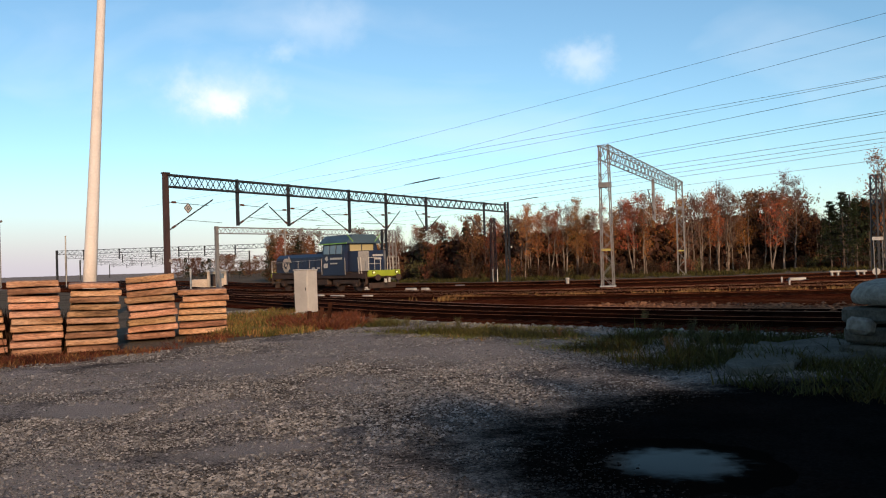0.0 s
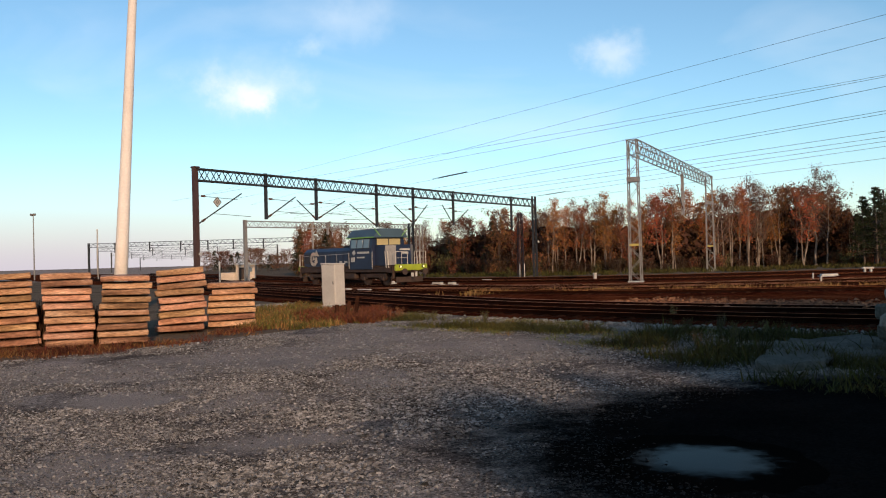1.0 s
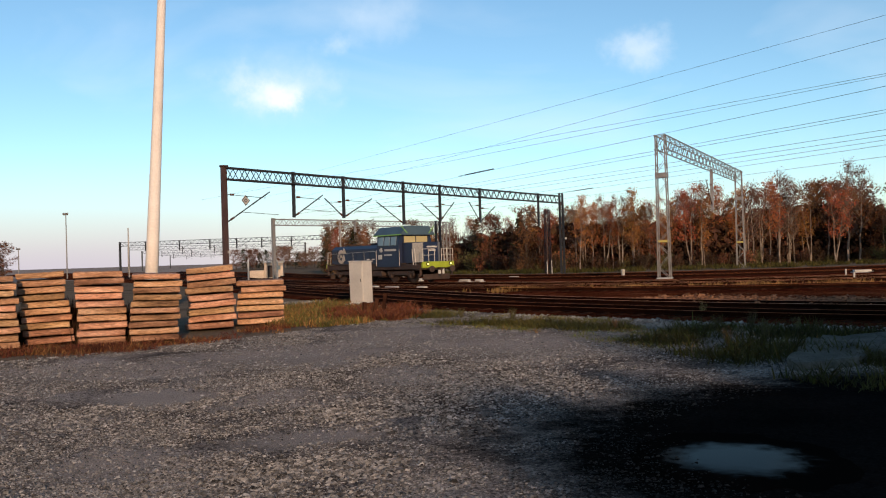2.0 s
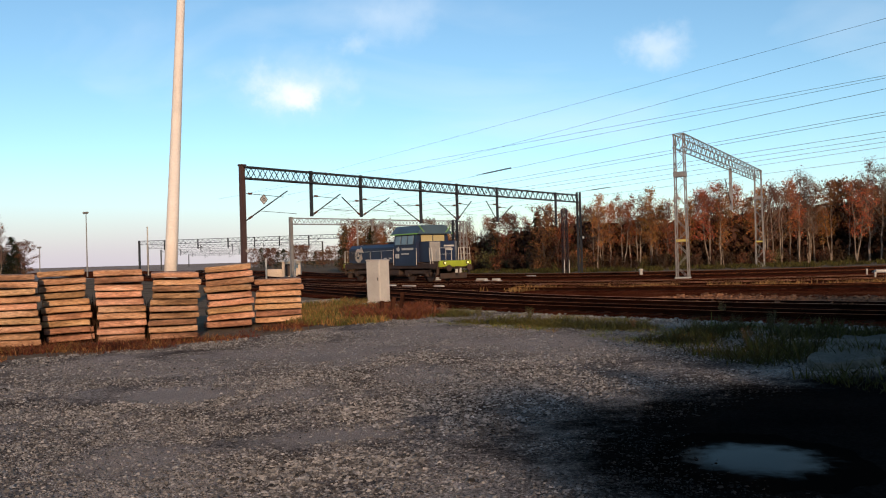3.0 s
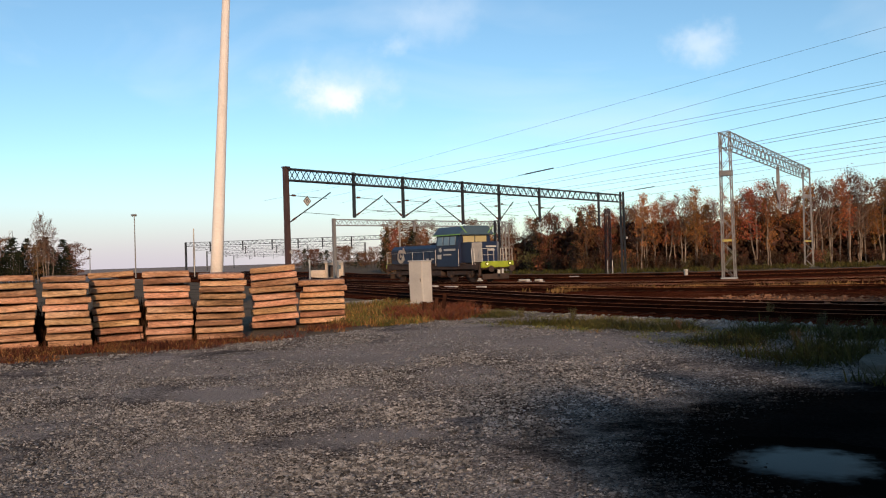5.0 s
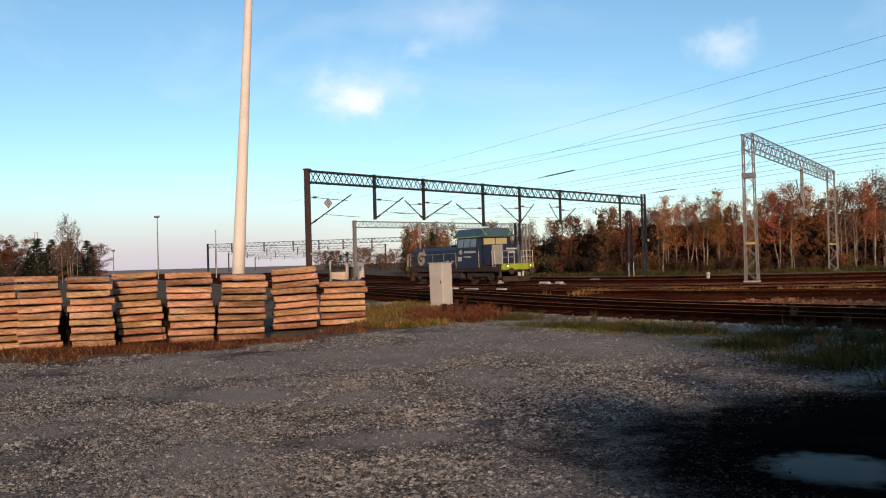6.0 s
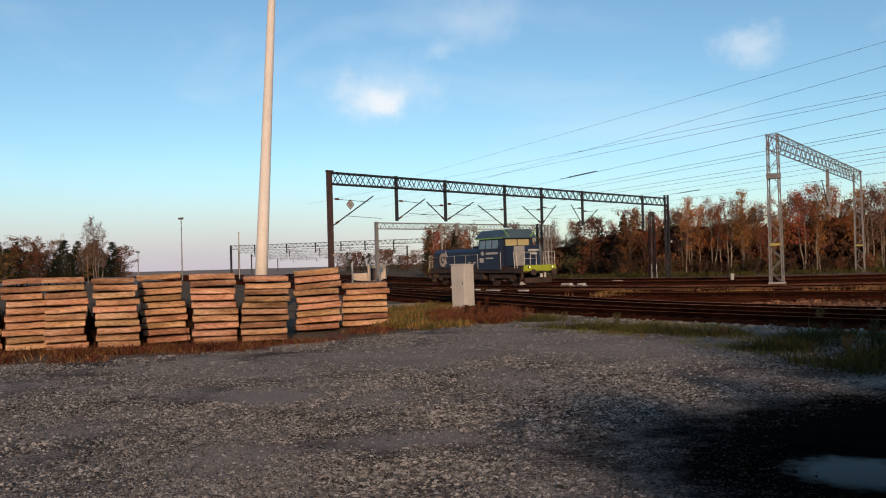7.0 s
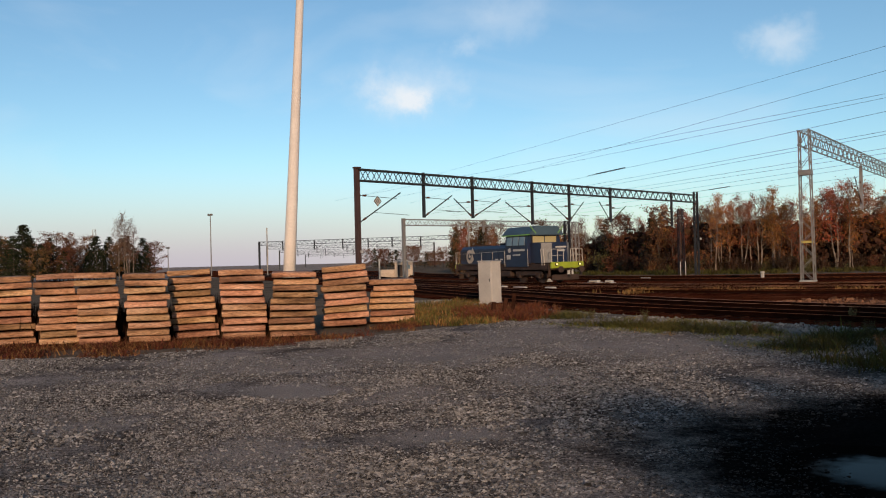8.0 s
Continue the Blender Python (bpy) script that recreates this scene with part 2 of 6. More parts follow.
def patch_mask(t, patches, soft, most=1.0):
    """Node output: 1 inside the ragged patches, 0 outside."""
    co = t.nodes.new("ShaderNodeTexCoord")
    nz = node(t, "ShaderNodeTexNoise", Scale=2.3, Detail=7.0, Roughness=0.7)
    t.links.new(co.outputs["Object"], nz.inputs["Vector"])
    total = None
    for (cx, cy), (rx, ry), turn in patches:
        mp = t.nodes.new("ShaderNodeMapping")
        mp.vector_type = "TEXTURE"
        mp.inputs["Location"].default_value, mp.inputs["Rotation"].default_value, mp.inputs["Scale"].default_value = (cx, cy, 0), (0, 0, radians(turn)), (rx, ry, 1)
        t.links.new(co.outputs["Object"], mp.inputs["Vector"])
        length = t.nodes.new("ShaderNodeVectorMath")
        length.operation = "LENGTH"
        t.links.new(mp.outputs[0], length.inputs[0])
        if total is None:
            total = length.outputs["Value"]
        else:
            low = node(t, "ShaderNodeMath", operation="MINIMUM")
            t.links.new(total, low.inputs[0])
            t.links.new(length.outputs["Value"], low.inputs[1])
            total = low.outputs[0]
    add = node(t, "ShaderNodeMath", operation="MULTIPLY_ADD")
    add.inputs[1].default_value = 1.8
    t.links.new(nz.outputs[0], add.inputs[0])
    t.links.new(total, add.inputs[2])
    mr = t.nodes.new("ShaderNodeMapRange")
    mr.interpolation_type = "SMOOTHSTEP"
    mr.inputs["From Min"].default_value, mr.inputs["From Max"].default_value = 1.9 + soft, 1.9 - soft
    mr.inputs["To Max"].default_value = most
    t.links.new(add.outputs[0], mr.inputs["Value"])
    return mr.outputs[0]


def add_patches(mat):
    """Fine pale dust in the trodden patches, darker ground under the coarse stones."""
    t = mat.node_tree
    p = t.nodes["Principled BSDF"]
    source = p.inputs["Base Color"].links[0].from_socket
    co = t.nodes.new("ShaderNodeTexCoord")
    fine = node(t, "ShaderNodeTexNoise", Scale=55.0, Detail=5.0, Roughness=0.7)
    t.links.new(co.outputs["Object"], fine.inputs["Vector"])
    ramp = t.nodes.new("ShaderNodeValToRGB")
    ramp.color_ramp.elements[0].position, ramp.color_ramp.elements[1].position = 0.35, 0.68
    ramp.color_ramp.elements[0].color, ramp.color_ramp.elements[1].color = (0.18, 0.142, 0.117, 1), (0.44, 0.36, 0.305, 1)
    t.links.new(fine.outputs[0], ramp.inputs[0])
    under_stones = t.nodes.new("ShaderNodeMix")
    under_stones.data_type, under_stones.blend_type = "RGBA", "MULTIPLY"
    under_stones.inputs["B"].default_value = (0.72, 0.7, 0.7, 1)
    t.links.new(patch_mask(t, COARSE, 0.5), under_stones.inputs["Factor"])
    t.links.new(source, under_stones.inputs["A"])
    dust = t.nodes.new("ShaderNodeMix")
    dust.data_type = "RGBA"
    t.links.new(patch_mask(t, DUST, 0.5, 0.8), dust.inputs["Factor"])
    t.links.new(under_stones.outputs["Result"], dust.inputs["A"])
    t.links.new(ramp.outputs[0], dust.inputs["B"])
    t.links.new(dust.outputs["Result"], p.inputs["Base Color"])


add_patches(M["gravel"])
add_mud_and_shade(M["gravel"])
add_mud_and_shade(M["stone"], 0.93)

# ---------------------------------------------------------------- mesh helpers


def box(bm, size, m=Matrix(), bevel=0.0):
    r = bmesh.ops.create_cube(bm, size=1.0, matrix=m @ Matrix.Diagonal((*size, 1)))
    if bevel:
        es = list({e for v in r["verts"] for e in v.link_edges})
        bmesh.ops.bevel(bm, geom=es, offset=bevel, segments=1, affect="EDGES")


def bar(bm, a, b, w, d=None, sides=4, r2=None):
    """A bar from a to b: square of width w (sides=4) or round of radius w/2, tapering to r2."""
    a, b = Vector(a), Vector(b)
    axis = b - a
    if axis.length < 1e-5:
        return
    q = axis.to_track_quat("Z", "Y" if abs(axis.normalized().z) < 0.95 else "X").to_matrix().to_4x4()
    m = Matrix.Translation(a) @ q
    r = w / 2 * (1.4142 if sides == 4 else 1)
    rr = r if r2 is None else r2
    off = math.pi / 4 if sides == 4 else 0
    ring = [[bm.verts.new(m @ Vector((math.cos(off + 2 * math.pi * i / sides) * k * (1 if d is None else 1), math.sin(off + 2 * math.pi * i / sides) * k * (1 if d is None else d / w), z)))
             for i in range(sides)] for k, z in ((r, 0), (rr, axis.length))]
    for i in range(sides):
        j = (i + 1) % sides
        bm.faces.new((ring[0][i], ring[0][j], ring[1][j], ring[1][i]))
    bm.faces.new(ring[0][::-1])
    bm.faces.new(ring[1])


def mesh_of(name, bm, mat, smooth=False):
    me = bpy.data.meshes.new(name)
    bm.to_mesh(me)
    bm.free()
    for x in (mat if isinstance(mat, (list, tuple)) else [mat]):
        me.materials.append(x)
    if smooth:
        me.polygons.foreach_set("use_smooth", [True] * len(me.polygons))
    return me


def part(name, bm, mat, parent=None, label="", smooth=False):
    ob = new(name, mesh_of(name, bm, mat, smooth) if isinstance(bm, bmesh.types.BMesh) else bm)
    if parent:
        ob.parent = parent
    if label:
        ob["label"] = label
    return ob


def thing(name, m=Matrix(), label="", category="", group="", kind=""):
    ob = new(name)
    ob.empty_display_size = 0.2
    ob.matrix_world = m
    return tagged(ob, label, category, group, kind)


def facing(a, b, z=0.0):
    """Pose at a whose x axis runs towards b."""
    return pose(a[0], a[1], z, 0, 0, math.degrees(math.atan2(b[1] - a[1], b[0] - a[0])))


def soup(name, verts, faces, mat, label, category, kind="stuff", smooth=False):
    me = bpy.data.meshes.new(name)
    me.from_pydata(verts, [], faces)
    me.materials.append(mat)
    if smooth:
        me.polygons.foreach_set("use_smooth", [True] * len(me.polygons))
    ob = new(name, me)
    return tagged(ob, label, category, kind=kind)


# ---------------------------------------------------------------- ground
YARD = [(-60, -40), (-60, 14.5), (-30, 15.4), (-20, 15.8), (-14, 16.2), (-11.4, 17.0), (-8.9, 19.1), (-6.6, 22.0), (-4.9, 25.0), (-3.6, 28.0), (-2.6, 31.6),
        (0.6, 27.6), (4.2, 23.6), (8.0, 20.2), (12, 17), (20, 12), (40, 4), (40, -40)]


def smooth_path(pts, n):
    """Catmull-Rom points through pts, n steps a stretch."""
    out = []
    P = [Vector((*p, 0)) for p in pts]
    P = [2 * P[0] - P[1]] + P + [2 * P[-1] - P[-2]]
    for i in range(1, len(P) - 2):
        for k in range(n):
            u = k / n
            out.append(0.5 * ((2 * P[i]) + (P[i + 1] - P[i - 1]) * u + (2 * P[i - 1] - 5 * P[i] + 4 * P[i + 1] - P[i + 2]) * u * u
                              + (3 * P[i] - P[i - 1] - 3 * P[i + 1] + P[i + 2]) * u ** 3))
    out.append(P[-2])
    return out


def flat_outline(name, pts, z, mat, label, category, wobble=0.0):
    bm = bmesh.new()
    vs = []
    for i, p in enumerate(pts):
        w = wobble * noise.noise(Vector((p[0] * 1.3, p[1] * 1.3, z * 50)))
        vs.append(bm.verts.new((p[0] + w, p[1] + w * 1.5, z)))
    bm.faces.new(vs)
    bmesh.ops.triangulate(bm, faces=bm.faces[:])
    return tagged(part(name, bm, mat), label, category, kind="structure")


def build_ground():
    bm = bmesh.new()
    n = 60
    grid = {}
    for i in range(n + 1):
        for j in range(n + 1):
            u, v = 2 * i / n - 1, 2 * j / n - 1
            x, y = 4000 * u * abs(u) ** 1.5, 60 + 4000 * v * abs(v) ** 1.5
            grid[i, j] = bm.verts.new((x, y, -0.06))
    for i in range(n):
        for j in range(n):
            bm.faces.new((grid[i, j], grid[i + 1, j], grid[i + 1, j + 1], grid[i, j + 1]))
    tagged(part("ground", bm, M["earth"]), "flat earth with dry autumn grass reaching the horizon", "ground", kind="structure")
    # pale sheet added far off, its colour standing in for haze over the ground
    meadow = [(-120, 60), (-90, 120), (-60, 135), (-75, 215), (-95, 300), (-330, 1200), (-700, 2600), (-2600, 2600), (-2600, 60)]
    flat_outline("meadow", meadow, -0.045, M["haze_ground"], "pale ground sheet beyond the railway yard, coloured as distant haze", "field")
    yard = [(p.x, p.y) for p in smooth_path(YARD, 6)]
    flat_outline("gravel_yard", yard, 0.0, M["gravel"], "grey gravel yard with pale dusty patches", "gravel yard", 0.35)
    field = [(p.x, p.y) for p in smooth_path([(60, 8), (30, 12), (17, 15.5), (9.5, 20.6), (4.4, 25.2), (-3.2, 33.6), (-8, 43), (-16, 54), (-34, 84), (-80, 150), (-180, 300), (-175, 330),
                                             (-60, 190), (-24, 113), (-12, 95.5), (4.8, 84), (16, 80), (30, 81), (50, 88), (90, 110), (200, 160), (250, 60)], 5)]
    flat_outline("ballast_field", field, -0.03, M["ballast"], "rust-brown ballast between the railway tracks", "ballast", 0.5)


build_ground()

# ---------------------------------------------------------------- tracks
TRACKS = [
    [(60, -4), (26, 11.5), (10.3, 21.9), (4.7, 26.6), (-1.7, 33.3), (-7.5, 42.5), (-15.5, 56), (-31, 84), (-76, 160)],
    [(60, 2), (26, 16), (12.5, 25.2), (8.4, 28.2), (4.0, 32.3), (0.0, 37.4), (-6.9, 48.7), (-15.5, 61), (-32, 88), (-75, 166)],
    [(70, 33), (36, 37.5), (22, 39.5), (11.5, 41), (3, 44.5), (-5, 50.7), (-12.5, 60), (-21, 75), (-34, 100), (-75, 180)],
    [(70, 47), (40, 47), (25, 46.5), (12, 46.3), (4, 48.2), (-4, 53.0), (-12.6, 60.2)],
    [(75, 60), (42, 54), (26, 51.5), (12, 50.8), (3, 53.2), (-5.9, 61.1), (-13.25, 69.7), (-22.8, 84), (-37, 113), (-78, 198)],
    [(80, 74), (46, 66), (28, 62), (14, 61.5), (3, 65.5), (-6, 73.5), (-14, 85), (-23, 99), (-38, 126), (-80, 210)],
    [(85, 90), (50, 77), (30, 71.5), (15, 70.5), (2, 75), (-7, 84), (-15, 95), (-26, 112), (-42, 140), (-84, 222)],
]
GAUGE, RAIL_TOP = 1.435, 0.2


def side_of(p, q):
    d = (q - p).normalized()
    return Vector((d.y, -d.x, 0))


def sweep(bm, pts, offset, profile):
    """Sweep a closed profile of (across, up) along pts at a sideways offset."""
    rings = []
    for i, p in enumerate(pts):
        s = side_of(pts[max(0, i - 1)], pts[min(len(pts) - 1, i + 1)])
        rings.append([bm.verts.new(p + s * (offset + a) + Vector((0, 0, z))) for a, z in profile])
    k = len(profile)
    for a, b in zip(rings, rings[1:]):
        for i in range(k):
            j = (i + 1) % k
            bm.faces.new((a[i], a[j], b[j], b[i]))
    bm.faces.new(rings[0])
    bm.faces.new(rings[-1][::-1])


def sleeper_mesh():
    bm = bmesh.new()
    box(bm, (2.5, 0.24, 0.16), pose(0, 0, -0.03), 0.015)
    for s in (-1, 1):
        box(bm, (0.36, 0.15, 0.02), pose(s * GAUGE / 2, 0, 0.058))
    return mesh_of("sleeper", bm, M["sleeper"])


def build_tracks():
    sl = sleeper_mesh()
    web = RAIL_TOP - 0.15
    foot = [(-0.06, web), (0.06, web), (0.06, web + 0.02), (0.012, web + 0.035), (0.012, web + 0.11), (0.036, web + 0.115), (0.036, RAIL_TOP - 0.006), (-0.036, RAIL_TOP - 0.006), (-0.036, web + 0.115), (-0.012, web + 0.11), (-0.012, web + 0.035), (-0.06, web + 0.02)]
    head = [(-0.03, RAIL_TOP - 0.006), (0.03, RAIL_TOP - 0.006), (0.026, RAIL_TOP), (-0.026, RAIL_TOP)]
    rest_v, rest_f = [], []
    cube_f = [(0, 1, 2, 3), (7, 6, 5, 4), (0, 4, 5, 1), (1, 5, 6, 2), (2, 6, 7, 3), (3, 7, 4, 0)]
    for k, line in enumerate(TRACKS):
        pts = smooth_path(line, 10)
        worn = k in (1, 3, 4)
        t = thing("railway_track", Matrix(), "railway track of rusty steel rails on dark sleepers in brown ballast" if not worn else "railway track with worn bright rail heads on dark sleepers", "railway track", "yard tracks")
        bm = bmesh.new()
        sweep(bm, pts, 0, [(-1.9, -0.05), (1.9, -0.05), (1.45, 0.03), (-1.45, 0.03)])
        part("track_bed", bm, M["bed"], t, "dark oily ballast bed")
        for s in (-1, 1):
            bm = bmesh.new()
            sweep(bm, pts, s * GAUGE / 2, foot)
            rail = part("rail", bm, M["rail"], t)
            bm = bmesh.new()
            sweep(bm, pts, s * GAUGE / 2, head)
            part("rail_head", bm, M["rail_head"] if worn else M["rail_dull"], rail)
        # sleepers every 0.65 m, the near ones as parts
        dist, nxt, made = 0.0, 0.3, 0
        for p, q in zip(pts, pts[1:]):
            seg = (q - p).length
            while nxt < dist + seg:
                c = p.lerp(q, (nxt - dist) / seg)
                ang = math.atan2(q.y - p.y, q.x - p.x) + math.pi / 2 + random.uniform(-0.02, 0.02)
                m = pose(c.x, c.y, 0, 0, 0, math.degrees(ang))
                nxt += 0.65
                if c.y < 8 or c.x > 45:
                    continue
                if k < 3 and c.y < 60 and -18 < c.x < 26:
                    part("sleeper", sl, None, t).matrix_local = m
                    made += 1
                elif c.y < 130:
                    b = len(rest_v)
                    for x, y, z in ((-1.25, -.12, .05), (1.25, -.12, .05), (1.25, .12, .05), (-1.25, .12, .05), (-1.25, -.12, -.1), (1.25, -.12, -.1), (1.25, .12, -.1), (-1.25, .12, -.1)):
                        rest_v.append(m @ Vector((x, y, z)))
                    rest_f.extend([tuple(b + i for i in f) for f in cube_f])
            dist += seg
    soup("far_sleepers", rest_v, rest_f, M["sleeper"], "dark weathered sleepers under the farther tracks", "sleepers")


build_tracks()

# ---------------------------------------------------------------- stacks of sleepers beside the yard


def slab_mesh(w, d, h, seed):
    """One weathered timber: bevelled, slightly bowed, with chipped edges."""
    rnd = random.Random(seed)
    bm = bmesh.new()
    nx, ny = 6, 2
    bow, twist = rnd.uniform(-0.012, 0.012), rnd.uniform(-0.01, 0.01)
    box(bm, (w, d, h), Matrix(), 0.018)
    bmesh.ops.subdivide_edges(bm, edges=[e for e in bm.edges if abs(e.verts[0].co.x - e.verts[1].co.x) > w * 0.5], cuts=nx)
    for v in bm.verts:
        u = v.co.x / w * 2
        v.co.z += bow * (1 - u * u) + twist * u * v.co.y / d + noise.noise(v.co * 5 + Vector((seed, 0, 0))) * 0.012
        v.co.y += noise.noise(v.co * 4 + Vector((0, seed, 0))) * 0.02
        v.co.x += noise.noise(v.co * 6 + Vector((0, 0, seed))) * 0.012
    return mesh_of("timber", bm, M["slab"])


# middle of the front, width, layers, height, lean of the top in metres, sag angle of the layers
STACKS = [((-7.52, 26.28), 1.48, 7, 1.37, 0.03, -1.2),
          ((-8.59, 24.76), 1.42, 9, 1.84, 0.02, -4.2),
          ((-8.71, 21.04), 1.22, 10, 1.73, -0.03, 0.5),
          ((-9.93, 20.73), 1.17, 10, 1.84, -0.05, 0.3),
          ((-11.52, 21.04), 1.19, 10, 1.84, -0.06, -1.8),
          ((-12.09, 19.7), 1.07, 10, 1.80, -0.04, 0.3),
          ((-13.32, 19.27), 1.0, 10, 1.84, -0.04, -1.0),
          ((-14.39, 19.19), 1.0, 10, 1.83, 0.02, -0.8),
          ((-15.75, 19.13), 1.1, 10, 1.80, 0, -0.9),
          ((-17.0, 19.1), 1.1, 10, 1.8, 0, 0.5),
          ((-18.4, 19.1), 1.15, 10, 1.8, 0, -0.5)]


def build_stacks():
    rnd = random.Random(5)
    depth = 2.6
    for (c, w, layers, height, lean, sag) in STACKS:
        turn = 1.0 * math.degrees(math.atan2(-c[0], c[1]))
        m = pose(c[0], c[1], 0, 0, 0, turn) @ pose(-w / 2, 0, 0)
        t = thing("timber_stack", m, "%s stack of weathered reddish-brown timber slabs with thin battens" % ("low" if layers == 7 else "tall, sagging" if sag < -3 else "tall"), "timber stack", "stacks along the yard")
        step = height / layers
        slip, seam = rnd.uniform(-0.07, 0.07), rnd.randint(3, layers - 3)
        gap = 0.043
        for i in range(layers):
            me = slab_mesh(w * rnd.uniform(0.94, 1.0), depth, step - gap, rnd.randint(0, 9999))
            ob = part("timber", me, None, t)
            u = (i + 1) / layers
            tilt = sag * (0.35 + 0.65 * u) + rnd.uniform(-1.0, 1.0)
            ob.matrix_local = pose(w / 2 + lean * u * 2 + (slip if i >= seam else 0) + rnd.uniform(-0.045, 0.045), depth / 2 + rnd.uniform(-0.06, 0.06), step * (i + 0.5) + 0.02 + (abs(sag) * 0.008 * u), rnd.uniform(-0.4, 0.4), tilt, rnd.uniform(-1.2, 1.2))
            for yy in (0.3, depth / 2, depth - 0.3):
                bm = bmesh.new()
                box(bm, (w * rnd.uniform(0.96, 1.2), 0.08, gap + 0.02), pose(rnd.uniform(-0.04, 0.1), yy - depth / 2, -step / 2))
                part("batten", bm, M["spacer"], t).matrix_local = ob.matrix_local


build_stacks()


def build_cabinet():
    """Relay cabinet on a plinth, its corner towards the yard."""
    A, B = Vector((-6.79, 39.1, 0)), Vector((-5.69, 38.5, 0))
    c = (A + B) / 2
    m = pose(c.x * 0.952 - 0.13, c.y * 0.952 + 0.35, -0.02, 0, -0.8, -33)
    t = thing("relay_cabinet", m, "pale beige sheet-metal relay cabinet standing beside the tracks", "cabinet")
    w, d, h = 0.79, 0.63, 1.92
    bm = bmesh.new()
    box(bm, (w, d, h - 0.12), pose(0, 0, 0.06 + h / 2 - 0.06), 0.012)
    body = part("body", bm, M["cabinet"], t)
    bm = bmesh.new()
    box(bm, (w + 0.07, d + 0.07, 0.05), pose(0, 0, h - 0.03, 0, 2), 0.012)
    part("roof", bm, M["cabinet"], t)
    bm = bmesh.new()
    box(bm, (w - 0.08, 0.018, h - 0.3), pose(0, -d / 2 - 0.007, h / 2), 0.006)
    door = part("door", bm, M["cabinet"], t)
    bm = bmesh.new()
    box(bm, (0.03, 0.03, 0.14), pose(w / 2 - 0.1, -d / 2 - 0.03, h * 0.55), 0.006)
    part("handle", bm, M["steel_dark"], door)
    bm = bmesh.new()
    for k in range(4):
        box(bm, (0.2, 0.012, 0.012), pose(-0.1, -d / 2 - 0.02, h * 0.82 + 0.03 * k))
    part("vent", bm, M["cabinet"], door)
    bm = bmesh.new()
    box(bm, (w + 0.1, d + 0.1, 0.12), pose(0, 0, 0.02), 0.02)
    part("plinth", bm, M["concrete"], t)


build_cabinet()


def build_pole():
    bm = bmesh.new()
    for r1, r2, z1, z2 in ((0.27, 0.225, -0.06, 4.5), (0.225, 0.18, 4.5, 9.5), (0.18, 0.12, 9.5, 17)):
        bar(bm, (0, 0, z1), (0, 0, z2), r1 * 2, sides=20, r2=r2)
    bmesh.ops.remove_doubles(bm, verts=bm.verts[:], dist=0.001)
    ob = part("tall_pole", bm, M["pole"], smooth=True)
    ob.matrix_world = pose(-13.6, 32.3, 0, 0, 3.7, 0)
    tagged(ob, "tall tapering pale concrete lighting pole behind the timber stacks", "pole")


build_pole()

# ---------------------------------------------------------------- gantries over the tracks


def truss(bm, L, w, h, panels, chord, web, z0, flat=False):
    """Box truss along x from 0 to L, its underside at z0."""
    for y in ((-w / 2, w / 2) if not flat else (0,)):
        for z in (z0, z0 + h):
            bar(bm, (0, y, z), (L, y, z), chord)
        for i in range(panels):
            x0, x1, xm = L * i / panels, L * (i + 1) / panels, L * (i + 0.5) / panels
            bar(bm, (x0, y, z0 + h), (xm, y, z0), web)
            bar(bm, (xm, y, z0), (x1, y, z0 + h), web)
    if not flat:
        for i in range(panels):
            x0, x1, xm = L * i / panels, L * (i + 1) / panels, L * (i + 0.5) / panels
            for z in (z0, z0 + h):
                bar(bm, (x0, -w / 2, z), (x1, w / 2, z), web * 0.8)
            bar(bm, (x0, -w / 2, z0 + h), (x0, w / 2, z0 + h), web)


def lattice_leg(bm, w0, w1, d0, d1, h, panels, chord, web, x=0.0, ztop=0.0):
    """Tapering lattice leg of four angles, from the ground up to h."""
    def corner(sx, sy, u):
        return Vector((x + sx * (w0 + (w1 - w0) * u) / 2, sy * (d0 + (d1 - d0) * u) / 2, h * u - 0.05 * (1 - u)))
    for sx in (-1, 1):
        for sy in (-1, 1):
            bar(bm, corner(sx, sy, 0), corner(sx, sy, 1), chord)
    for i in range(panels):
        u0, u1 = i / panels, (i + 1) / panels
        s = 1 if i % 2 else -1
        for q in (-1, 1):
            bar(bm, corner(s, q, u0), corner(-s, q, u1), web)
            bar(bm, corner(q, s, u0), corner(q, -s, u1), web)
    for u in (0.0, 1.0):
        for q in (-1, 1):
            bar(bm, corner(-1, q, u), corner(1, q, u), web * 1.3)
            bar(bm, corner(q, -1, u), corner(q, 1, u), web * 1.3)


GA, GB = (-15.5, 47.6), (6.25, 81.9)   # feet of the dark gantry
GH = 7.5


